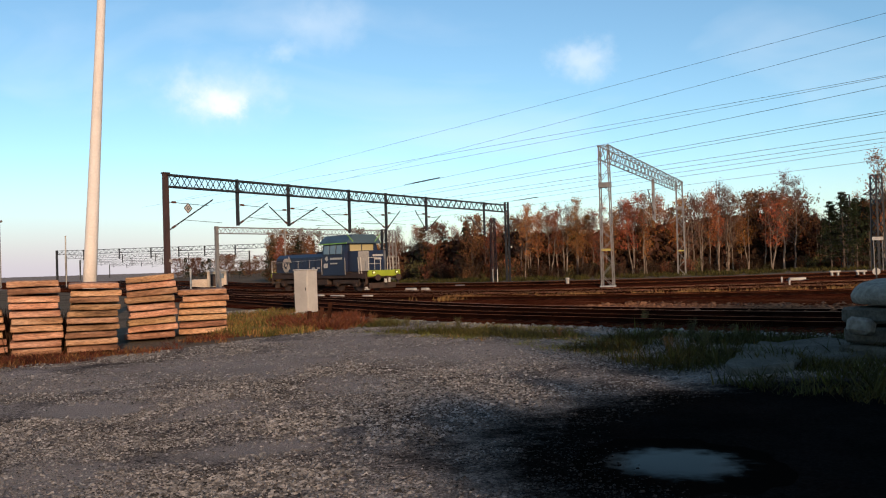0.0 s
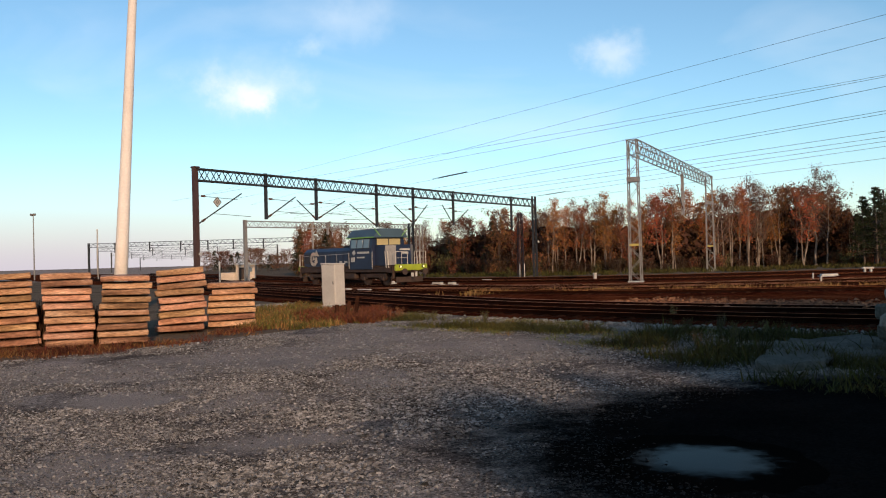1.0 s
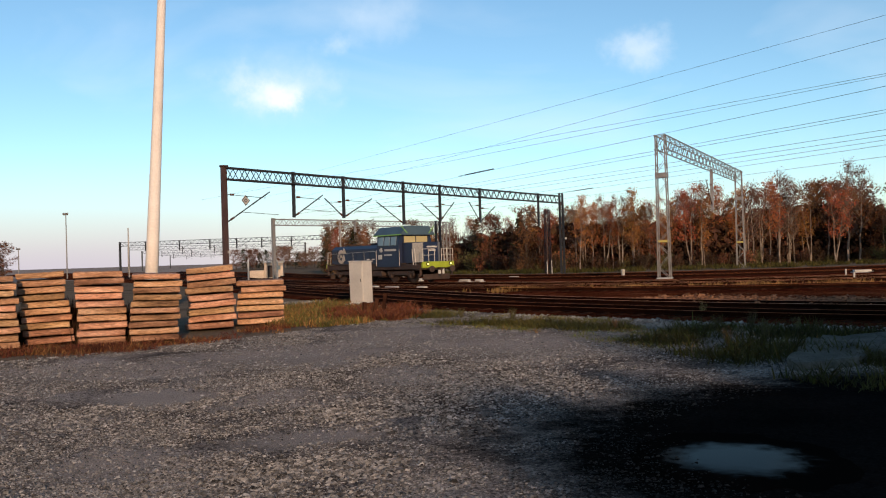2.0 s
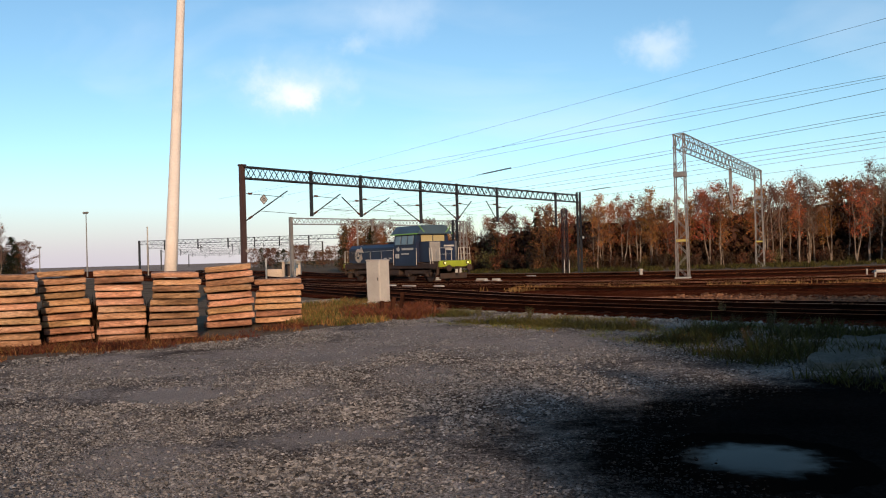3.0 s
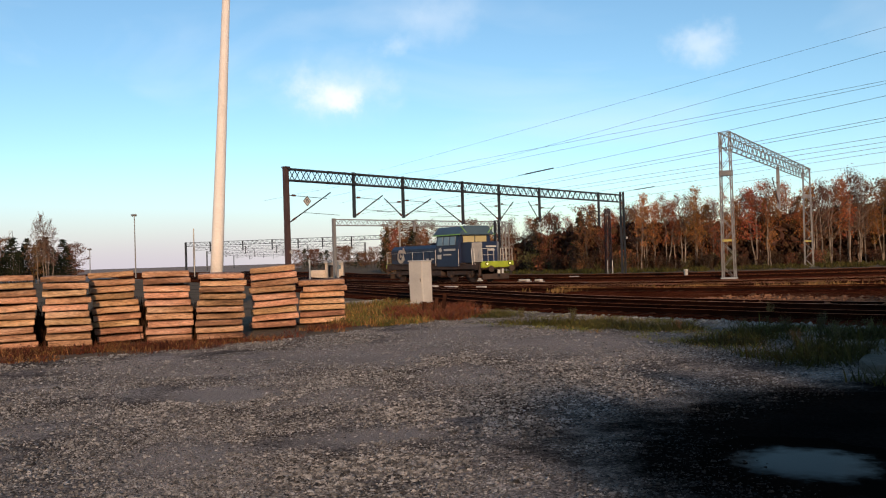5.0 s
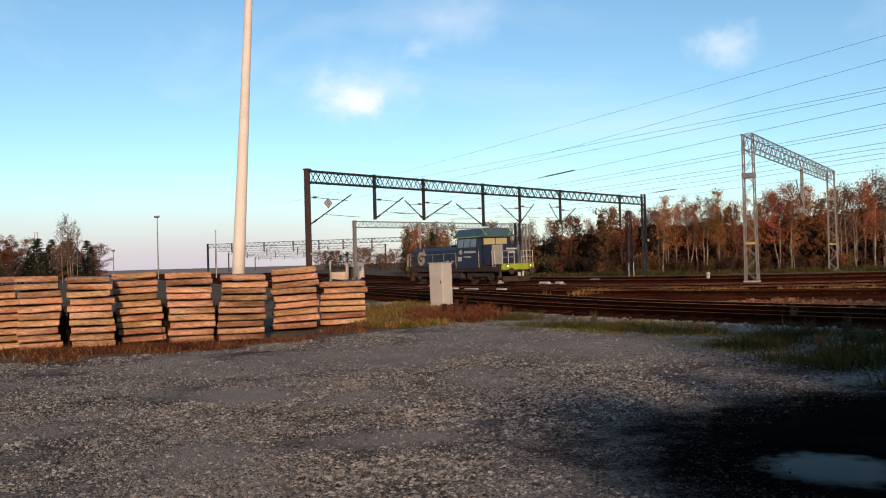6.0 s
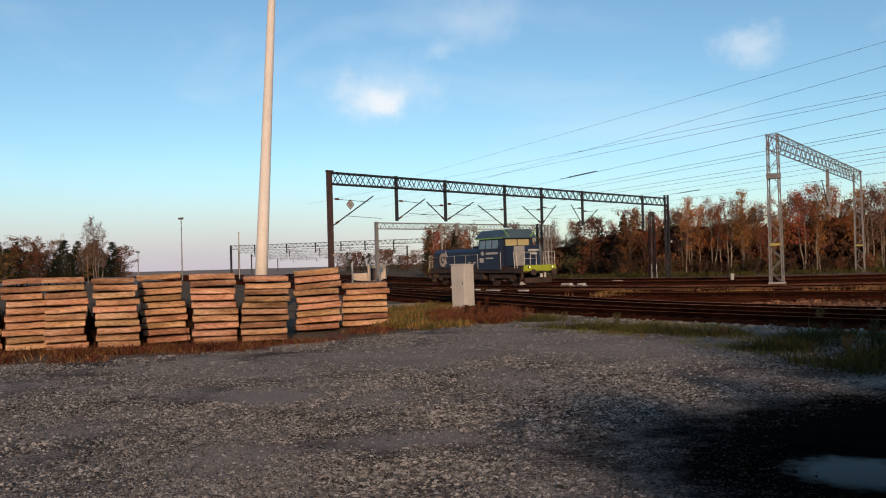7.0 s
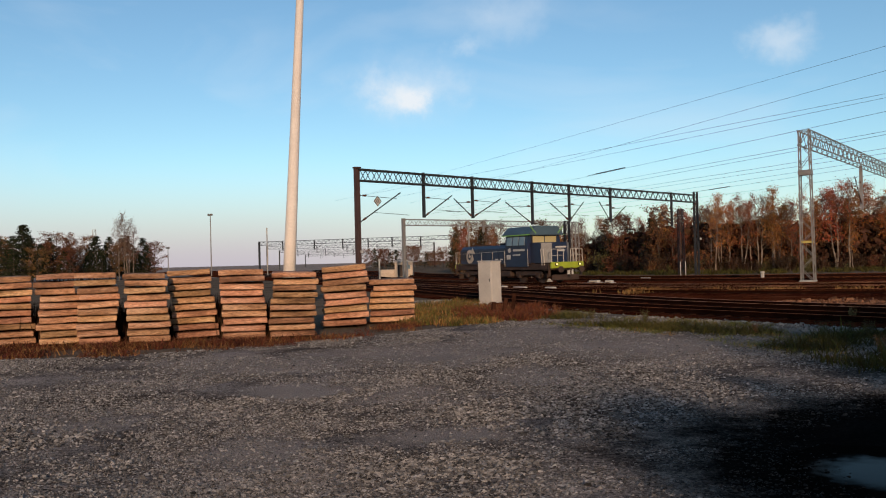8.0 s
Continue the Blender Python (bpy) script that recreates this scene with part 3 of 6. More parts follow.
def cantilever(parent, x, side, z, reach=3.0, rise=1.45, mat=None, run=1.0):
    """Hinged cantilever with its tie, steady arm and insulators; it reaches sideways along the gantry."""
    bm = bmesh.new()
    bar(bm, (x, 0, z), (x + side * reach, 0, z + rise), 0.075, sides=6)
    bar(bm, (x, 0, z + rise * 0.85), (x + side * reach * 0.9, 0, z + rise * 0.8), 0.035, sides=6)
    bar(bm, (x + side * reach * 0.35, 0, z + rise * 0.33), (x + side * (reach + 0.7), 0, z + rise * 0.28), 0.03, sides=6)
    c = part("cantilever", bm, mat or M["steel_dark"], parent)
    for a, d in ((Vector((x + side * reach * 0.08, 0, z + rise * 0.08)), Vector((side * reach, 0, rise)).normalized()), (Vector((x + side * 0.25, 0, z + rise * 0.85)), Vector((side, 0, 0)))):
        bm = bmesh.new()
        bar(bm, a, a + d * 0.3, 0.06, sides=8)
        for k in range(4):
            bar(bm, a + d * (0.03 + 0.07 * k), a + d * (0.06 + 0.07 * k), 0.13, sides=8)
        part("insulator", bm, M["insulator"], c)
    return c


def build_dark_gantry():
    L = math.hypot(GB[0] - GA[0], GB[1] - GA[1])
    t = thing("catenary_gantry", facing(GA, GB), "dark steel catenary gantry with hanging posts spanning many tracks", "gantry")
    bm = bmesh.new()
    bar(bm, (0, 0, 1.6), (0, 0, GH + 0.02), 0.28, d=0.24)
    post = part("post", bm, M["steel_brown"], t, "brown steel post")
    bm = bmesh.new()
    bar(bm, (0, 0, -0.06), (0, 0, 1.6), 0.29, d=0.25)
    part("post_foot", bm, M["red"], post, "faded red foot of the post")
    bm = bmesh.new()
    box(bm, (0.2, 0.03, 0.14), pose(0.1, -0.17, 2.6))
    part("plate", bm, M["white"], post)
    bm = bmesh.new()
    box(bm, (0.42, 0.36, 0.1), pose(0.02, 0, GH + 0.03), 0.03)
    part("cap", bm, M["steel_brown"], post)
    bm = bmesh.new()
    truss(bm, L, 0.5, 0.66, 46, 0.075, 0.036, GH - 0.72)
    part("beam", bm, M["steel_dark"], t)
    bm = bmesh.new()
    lattice_leg(bm, 0.66, 0.6, 0.1, 0.1, GH + 0.25, 6, 0.085, 0.022, x=L)
    leg = part("lattice_leg", bm, M["steel_dark"], t)
    bm = bmesh.new()
    box(bm, (0.25, 0.06, 0.2), pose(L + 0.1, -0.36, 3.4))
    part("plate", bm, M["white"], leg)
    for x, low in HANGERS:
        bm = bmesh.new()
        bar(bm, (x, 0, low), (x, 0, GH + 0.05), 0.16)
        h = part("hanging_post", bm, M["steel_dark"], t)
        bm = bmesh.new()
        box(bm, (0.3, 0.56, 0.1), pose(x, 0, GH - 0.68))
        part("clamp", bm, M["steel_dark"], h)
    for x, side, z, reach, rise in ARMS:
        cantilever(t, x, side, z, reach, rise)
    # diamond sign hung from the first tie
    bm = bmesh.new()
    box(bm, (0.46, 0.02, 0.46), pose(1.4, -0.2, 5.6, 0, 45), 0.01)
    sign = part("diamond_sign", bm, M["white"], t, "white diamond sign with dark rings")
    bm = bmesh.new()
    for k, s in ((0, 0.40), (1, 0.15)):
        for q in range(4):
            box(bm, (s, 0.012, 0.035), pose(1.4, -0.216, 5.6, 0, 45) @ pose(0, 0, 0, 0, 90 * q) @ pose(0, 0, s / 2))
    part("sign_mark", bm, M["steel_dark"], sign)


HANGERS = [(5.44, 4.7), (10.0, 4.75), (16.4, 4.4), (20.9, 4.7), (26.5, 4.7), (36.2, 4.5)]
ARMS = [(0.15, 1, 4.3, 3.3, 1.9), (5.44, 1, 4.75, 2.6, 1.45), (10.0, -1, 4.8, 1.8, 1.2), (10.0, 1, 4.8, 2.9, 1.35), (16.4, -1, 4.45, 3.0, 1.5), (20.9, -1, 4.75, 2.4, 1.3), (20.9, 1, 4.75, 1.9, 1.5),
        (26.5, -1, 4.75, 1.6, 1.6), (26.5, 1, 4.75, 2.3, 1.35), (36.2, -1, 4.6, 2.4, 1.4)]
build_dark_gantry()


def build_grey_gantry():
    A, B = (11.5, 59.8), (25.7, 91.3)
    H = 10.0
    L = math.hypot(B[0] - A[0], B[1] - A[1])
    t = thing("catenary_gantry", facing(A, B), "grey galvanised lattice gantry standing over the tracks", "gantry")
    bm = bmesh.new()
    truss(bm, L, 0.75, 0.95, 22, 0.07, 0.035, H - 0.95)
    part("beam", bm, M["steel_grey"], t)
    for x in (0.3, L - 0.3):
        bm = bmesh.new()
        lattice_leg(bm, 0.55, 0.55, 0.8, 0.62, H, 12, 0.075, 0.032, x=x)
        leg = part("lattice_leg", bm, M["steel_grey"], t)
        bm = bmesh.new()
        box(bm, (0.57, 0.7, 0.15), pose(x, 0, 2.6))
        part("plate", bm, M["yellow"], leg, "small yellow warning plate")
        bm = bmesh.new()
        box(bm, (0.66, 0.8, 0.34), pose(x, 0, 7.2))
        part("splice_plate", bm, M["steel_grey"], leg)
        bm = bmesh.new()
        box(bm, (0.8, 1.0, 0.16), pose(x, 0, -0.02), 0.03)
        part("footing", bm, M["concrete"], leg)
    bm = bmesh.new()
    bar(bm, (L * 0.55, 0, 5.4), (L * 0.55, 0, H - 0.9), 0.24)
    part("hanging_post", bm, M["steel_grey"], t)
    cantilever(t, L * 0.55, -1, 5.8, reach=2.6, rise=2.2)


build_grey_gantry()


def portal(A, B, H, mat, label, beam=0.6, panels=24, post=0.3, hang=(), low=5.0, lattice=False):
    L = math.hypot(B[0] - A[0], B[1] - A[1])
    t = thing("catenary_gantry", facing(A, B), label, "gantry")
    for x in (0, L):
        bm = bmesh.new()
        if lattice and x > 0:
            lattice_leg(bm, 0.8, 0.6, 0.5, 0.5, H, 9, 0.11, 0.04, x=x)
        else:
            bar(bm, (x, 0, -0.06), (x, 0, H + 0.1), post)
        part("post", bm, mat, t)
    bm = bmesh.new()
    truss(bm, L, 0.5, beam, panels, 0.08, 0.04, H - beam)
    part("beam", bm, mat, t)
    for u in hang:
        bm = bmesh.new()
        bar(bm, (L * u, 0, low), (L * u, 0, H + 0.05), 0.2)
        part("hanging_post", bm, mat, t)
        cantilever(t, L * u, 1, low + 0.1, mat=mat)
    return t


portal((-22.6, 84.7), (-6.3, 106.2), 6.3, M["steel_grey"], "pale grey catenary gantry with a slender lattice beam", lattice=True, hang=(0.42,), beam=0.62)
far = "dark catenary gantry far down the railway yard"
portal((-79, 173.3), (-34, 167), 7.0, M["steel_dark"], far, hang=(0.13, 0.3, 0.45, 0.58, 0.7, 0.84), post=0.34, beam=0.8, panels=40)
for reach, west in ((255, -24.0), (330, -23.2), (420, -22.4), (520, -21.5)):
    a, b = radians(west), radians(-12.5)
    portal((math.sin(a) * reach, math.cos(a) * reach), (math.sin(b) * reach, math.cos(b) * reach * 0.97), 7.3, M["steel_dark"], far, hang=(0.12, 0.3, 0.48, 0.66, 0.82), post=0.42, beam=0.8, panels=34)

# ---------------------------------------------------------------- locomotive
M["navy"] = material("navy_paint", [(0.0066, 0.012, 0.033), (0.011, 0.0185, 0.047)], scale=0.8, rough=0.38, bump_scale=6, bump=0.04, fine=0.15, coord="Object")
M["roof_blue"] = material("roof_paint", [(0.035, 0.06, 0.085), (0.05, 0.085, 0.115)], scale=1, rough=0.5, bump=0.05, fine=0.15)
M["grime"] = material("running_gear_grime", [(0.02, 0.012, 0.009), (0.055, 0.03, 0.02)], scale=2, rough=0.75, bump=0.4)
M["lime"] = material("lime_yellow_paint", [(0.2, 0.25, 0.012), (0.28, 0.32, 0.02)], scale=2, rough=0.45, bump=0.05, fine=0.15)
M["green_line"] = material("green_stripe", [(0.14, 0.3, 0.05), (0.18, 0.36, 0.07)], scale=2, rough=0.45, bump=0)
M["cream"] = material("cream_paint", [(0.6, 0.5, 0.4), (0.7, 0.6, 0.5)], scale=2, rough=0.45, bump=0, fine=0.1)
M["grey_panel"] = material("grey_panel_paint", [(0.17, 0.16, 0.15), (0.25, 0.235, 0.22)], scale=1.5, rough=0.5, bump=0.05)
M["handrail"] = material("pale_handrail", [(0.34, 0.31, 0.27), (0.46, 0.42, 0.37)], scale=2, rough=0.5, bump=0)
M["glass"] = material("cab_window_glass", [(0.10, 0.13, 0.15), (0.13, 0.16, 0.18)], scale=1, rough=0.06, bump=0, fine=0.02, spec=0.9)
M["hut_render"] = material("dull_hut_render", [(0.34, 0.27, 0.21), (0.48, 0.39, 0.31)], scale=1.2, bump=0.2)
# amber base colour paints the low sun's reflection in the cab's end pane
M["amber_reflection"] = material("amber_reflection_tint", [(0.30, 0.25, 0.12), (0.38, 0.31, 0.16)], scale=1.2, rough=0.2, bump=0, fine=0.1)


def lamp_material():
    m = bpy.data.materials.new("lit_headlamp")
    m.use_nodes = True
    p = m.node_tree.nodes["Principled BSDF"]
    p.inputs["Base Color"].default_value = (0.8, 0.75, 0.3, 1)
    p.inputs["Emission Color"].default_value = (1, 0.9, 0.35, 1)
    p.inputs["Emission Strength"].default_value = 1.2
    return m


M["lamp"] = lamp_material()


def prism(bm, profile, x0, x1, bevel=0.0):
    """Extrude a closed (y, z) profile from x0 to x1."""
    a = [bm.verts.new((x0, y, z)) for y, z in profile]
    b = [bm.verts.new((x1, y, z)) for y, z in profile]
    n = len(profile)
    for i in range(n):
        j = (i + 1) % n
        bm.faces.new((a[i], a[j], b[j], b[i]))
    bm.faces.new(a[::-1])
    bm.faces.new(b)
    bmesh.ops.recalc_face_normals(bm, faces=bm.faces[:])
    if bevel:
        bmesh.ops.bevel(bm, geom=bm.edges[:], offset=bevel, segments=2, affect="EDGES")


def build_locomotive():
    """Diesel shunter: long hood, cab and short hood on a frame with two bogies. x points to the cab end."""
    R = RAIL_TOP
    m = facing((-8.5, 64.1), (-8.5 + 0.65, 64.1 - 0.76), R)
    t = thing("diesel_locomotive", m, "dark blue diesel shunting locomotive with lime-yellow ends on the track", "locomotive")

    t.scale = (1.02, 1.0, 0.96)

    def add(name, fn, mat, parent=t, label="", smooth=False):
        bm = bmesh.new()
        fn(bm)
        return part(name, bm, M[mat], parent, label, smooth)

    frame_ob = add("underframe", lambda bm: (box(bm, (13.0, 2.7, 0.42), pose(0, 0, 1.18), 0.03), box(bm, (9.4, 2.86, 0.1), pose(-0.4, 0, 1.42), 0.02)), "grime", label="grimy dark frame")
    hood = add("long_hood", lambda bm: prism(bm, [(-1.15, 1.45), (1.15, 1.45), (1.15, 2.62), (0.85, 2.92), (-0.85, 2.92), (-1.15, 2.62)], -6.1, 1.05, 0.03), "navy")
    for k in range(7):
        for s in (-1, 1):
            add("side_door", lambda bm: box(bm, (0.86, 0.025, 1.1), pose(-5.55 + 0.95 * k, s * 1.158, 2.12), 0.008), "navy", hood)
    for s in (-1, 1):
        add("grille", lambda bm: [box(bm, (1.0, 0.03, 0.035), pose(-5.45, s * 1.17, 1.75 + 0.07 * k), 0) for k in range(11)], "grime", hood)
    add("exhaust", lambda bm: (box(bm, (0.7, 0.3, 0.22), pose(-1.4, 0, 3.0), 0.03)), "grime", hood)
    add("roof_grille", lambda bm: bar(bm, (-4.4, 0, 2.9), (-4.4, 0, 3.02), 1.3, sides=18), "grime", hood)
    # crest on the hood: a ring with a pointed wing
    def crest(bm):
        for k in range(11):
            a0, a1 = radians(60 + 26 * k), radians(86 + 26 * k)
            c = Vector((-4.55, -1.185, 2.08))
            r0, r1 = 0.30, 0.58
            q = [bm.verts.new(c + Vector((math.cos(a) * r, 0, math.sin(a) * r))) for a, r in ((a0, r0), (a0, r1), (a1, r1), (a1, r0))]
            bm.faces.new(q)
        for tri in (((-4.45, 2.35), (-3.7, 2.3), (-4.1, 2.85)), ((-4.5, 1.85), (-3.9, 1.75), (-4.1, 2.3)), ((-4.75, 1.95), (-4.3, 2.05), (-4.6, 2.35))):
            bm.faces.new([bm.verts.new((x, -1.186, z)) for x, z in tri])
        bmesh.ops.solidify(bm, geom=bm.faces[:], thickness=0.006)
    add("painted_crest", crest, "cream", hood, "cream crest shape")
    # cab
    cab = add("cab", lambda bm: prism(bm, [(-1.45, 1.2), (1.45, 1.2), (1.45, 3.0), (1.36, 3.55), (-1.36, 3.55), (-1.45, 3.0)], 1.05, 3.95, 0.03), "navy")
    add("cab_roof", lambda bm: prism(bm, [(-1.5, 3.55), (1.5, 3.55), (1.42, 3.72), (0.95, 4.22), (-0.95, 4.22), (-1.42, 3.72)], 0.7, 4.3, 0.03), "roof_blue", cab, "blue-grey angled roof")
    for s in (-1, 1):
        add("roof_stripe", lambda bm: box(bm, (3.62, 0.03, 0.08), pose(2.5, s * 1.51, 3.58)), "green_line", cab)
        for k in range(3):
            win = add("side_window", lambda bm: box(bm, (0.66, 0.05, 0.66), pose(1.62 + 0.82 * k, s * 1.432, 3.13, s * 6), 0.01), "glass", cab)
            for q in (-1, 1):
                add("window_frame", lambda bm: box(bm, (0.72, 0.03, 0.035), pose(1.62 + 0.82 * k, s * (1.455 - 0.05 * (q > 0)), 3.13 + q * 0.35, s * 6)), "steel_dark", win)
    add("end_window", lambda bm: box(bm, (0.04, 2.1, 0.5), pose(3.96, 0, 3.22), 0.02), "amber_reflection", cab, "end window coloured amber as the low sun's reflection")
    for y in (-1.06, 0.0, 1.06):
        add("window_post", lambda bm: box(bm, (0.05, 0.07, 0.56), pose(3.98, y, 3.22), 0.01), "steel_dark", cab)
    add("end_window", lambda bm: box(bm, (0.04, 2.1, 0.5), pose(1.03, 0, 3.27), 0.02), "glass", cab)
    for k in range(3):
        add("roof_edge_stripe", lambda bm: box(bm, (0.03, 0.06, 0.7), pose(4.3, -1.18 * (k - 1), 3.93, 43 * (k - 1))), "green_line", cab) if k != 1 else None
    # plain marks on the cab's side
    add("painted_mark", lambda bm: (box(bm, (0.34, 0.012, 0.2), pose(1.6, -1.46, 2.5, 0, -25)), box(bm, (0.3, 0.012, 0.1), pose(1.72, -1.46, 2.38, 0, -25))), "white", cab, "white emblem shape")
    for x0, x1, z, h in ((2.1, 3.6, 2.46, 0.15), (2.05, 3.0, 2.1, 0.1)):
        add("painted_bar", lambda bm: box(bm, (x1 - x0, 0.012, h), pose((x0 + x1) / 2, -1.46, z)), "white", cab, "white bar of lettering")
    add("painted_panel", lambda bm: box(bm, (0.5, 0.012, 0.34), pose(1.5, -1.46, 1.95)), "white", cab)
    for x in (-0.6, 0.1):
        add("painted_bar", lambda bm: box(bm, (0.4, 0.012, 0.1), pose(x, -1.178, 1.8)), "white", hood)
    # short hood with a grey chamfered corner
    def short_hood(bm):
        plan = [(3.9, -1.2), (5.2, -1.2), (5.75, -0.62), (5.75, 0.62), (5.2, 1.2), (3.9, 1.2)]
        low, top = [bm.verts.new((x, y, 1.45)) for x, y in plan], [bm.verts.new((x, y, 2.98)) for x, y in plan]
        for k in range(6):
            bm.faces.new((low[k], low[(k + 1) % 6], top[(k + 1) % 6], top[k]))
        bm.faces.new(low[::-1])
        bm.faces.new(top)
        bmesh.ops.bevel(bm, geom=bm.edges[:], offset=0.03, segments=2, affect="EDGES")
    sh = add("short_hood", short_hood, "navy")
    for q in (-1, 1):
        add("corner_panel", lambda bm: box(bm, (0.74, 0.03, 1.46), pose(5.487, q * 0.922, 2.2, 0, 0, q * -46.5), 0.008), "grey_panel", sh, "pale grey chamfered corner panel")
    for z, w in ((2.62, 0.9), (2.36, 0.62)):
        add("painted_bar", lambda bm: box(bm, (0.012, w, 0.12), pose(5.765, 0.1, z)), "white", sh, "white bar of lettering")
    add("end_door", lambda bm: box(bm, (0.03, 0.6, 1.2), pose(5.752, 0.1, 2.05), 0.01), "navy", sh)
    # ends
    for s, yy in ((1, 0), (-1, 0)):
        beam = add("buffer_beam", lambda bm: box(bm, (0.22, 2.75, 0.46), pose(s * 6.55, 0, 1.3), 0.04), "lime", label="lime-yellow buffer beam")
        for q in (-1, 1):
            lamp = add("headlight", lambda bm: bar(bm, (s * 6.62, q * 0.98, 1.36), (s * 6.72, q * 0.98, 1.36), 0.24, sides=16), "grime", beam)
            bm = bmesh.new()
            bar(bm, (s * 6.72, q * 0.98, 1.36), (s * 6.74, q * 0.98, 1.36), 0.13, sides=16)
            lens = part("lens", bm, M["lamp"] if s > 0 else M["glass"], lamp)
            lens.parent = lamp
            add("buffer", lambda bm: (bar(bm, (s * 6.6, q * 0.88, 1.0), (s * 7.0, q * 0.88, 1.0), 0.24, sides=12), bar(bm, (s * 7.0, q * 0.88, 1.0), (s * 7.06, q * 0.88, 1.0), 0.46, sides=16)), "grime", beam)
        add("coupling", lambda bm: (box(bm, (0.45, 0.14, 0.2), pose(s * 6.8, 0, 1.0), 0.03), box(bm, (0.1, 0.1, 0.5), pose(s * 6.95, 0, 0.75), 0.03)), "grime", beam)
        add("rail_guard", lambda bm: box(bm, (0.08, 2.3, 0.4), pose(s * 6.35, 0, 0.42), 0.03), "grime", beam)
        add("end_platform", lambda bm: box(bm, (0.9, 2.8, 0.08), pose(s * 6.15, 0, 1.46), 0.02), "grime", beam)
        for q in (-1, 1):
            add("end_railing", lambda bm: (bar(bm, (s * 6.58, q * 1.3, 1.5), (s * 6.58, q * 1.3, 2.45), 0.045, sides=6), bar(bm, (s * 6.58, q * 0.3, 1.5), (s * 6.58, q * 0.3, 2.45), 0.045, sides=6),
                                           bar(bm, (s * 6.58, q * 0.3, 2.45), (s * 6.58, q * 1.3, 2.45), 0.045, sides=6), bar(bm, (s * 6.58, q * 0.3, 2.0), (s * 6.58, q * 1.3, 2.0), 0.035, sides=6),
                                           bar(bm, (s * 6.58, q * 0.8, 1.5), (s * 6.58, q * 0.8, 2.45), 0.035, sides=6)), "handrail", beam)
            add("step", lambda bm: (box(bm, (0.5, 0.2, 0.04), pose(s * 6.1, q * 1.34, 0.95)), box(bm, (0.5, 0.2, 0.04), pose(s * 6.1, q * 1.34, 0.6)), box(bm, (0.03, 0.2, 0.9), pose(s * 6.34, q * 1.34, 0.98))), "grime", beam)
            for x in (s * 5.85, s * 5.55) if s > 0 else (s * 6.35,):
                add("handrail", lambda bm: bar(bm, (x, q * 1.38, 1.3), (x - s * 0.12, q * 1.38, 2.5), 0.05, sides=6), "handrail", frame_ob)
    # walkway handrails
    for s in (-1, 1):
        add("handrail", lambda bm: bar(bm, (-5.9, s * 1.4, 2.32), (0.9, s * 1.4, 2.42), 0.026, sides=6), "handrail", frame_ob)
        for x in (-5.9, -3.9, -2.4, -0.8, 0.85):
            add("handrail_post", lambda bm: bar(bm, (x, s * 1.4, 1.45), (x, s * 1.4, 2.38), 0.026, sides=6), "handrail", frame_ob)
        for x in (3.98, 1.0):
            add("handrail", lambda bm: bar(bm, (x, s * 1.47, 1.25), (x, s * 1.47, 2.5), 0.035, sides=6), "handrail", frame_ob)
    # running gear
    add("fuel_tank", lambda bm: box(bm, (3.2, 2.4, 0.55), pose(-0.3, 0, 0.72), 0.08), "grime", frame_ob)
    for c in (-3.9, 3.5):
        bg = add("bogie", lambda bm: (box(bm, (3.3, 0.16, 0.34), pose(c, -1.02, 0.72), 0.04), box(bm, (3.3, 0.16, 0.34), pose(c, 1.02, 0.72), 0.04), box(bm, (0.6, 2.1, 0.3), pose(c, 0, 0.72), 0.03)), "grime")
        for x in (c - 1.2, c + 1.2):
            wheelset = add("axle", lambda bm: bar(bm, (x, -0.85, 0.5), (x, 0.85, 0.5), 0.18, sides=10), "grime", bg)
            for s in (-1, 1):
                add("wheel", lambda bm: (bar(bm, (x, s * 0.68, 0.5), (x, s * 0.79, 0.5), 1.0, sides=28), bar(bm, (x, s * 0.66, 0.5), (x, s * 0.69, 0.5), 1.05, sides=28)), "grime", bg)
                add("axle_box", lambda bm: (box(bm, (0.34, 0.22, 0.34), pose(x, s * 1.06, 0.52), 0.05)), "grime", bg)
                for d in (-0.34, 0.34):
                    add("spring", lambda bm: [bar(bm, (x + d, s * 1.06, 0.5 + 0.06 * k), (x + d, s * 1.06, 0.53 + 0.06 * k), 0.17, sides=8) for k in range(7)], "grime", bg)
    return t


build_locomotive()

# ---------------------------------------------------------------- overhead wires


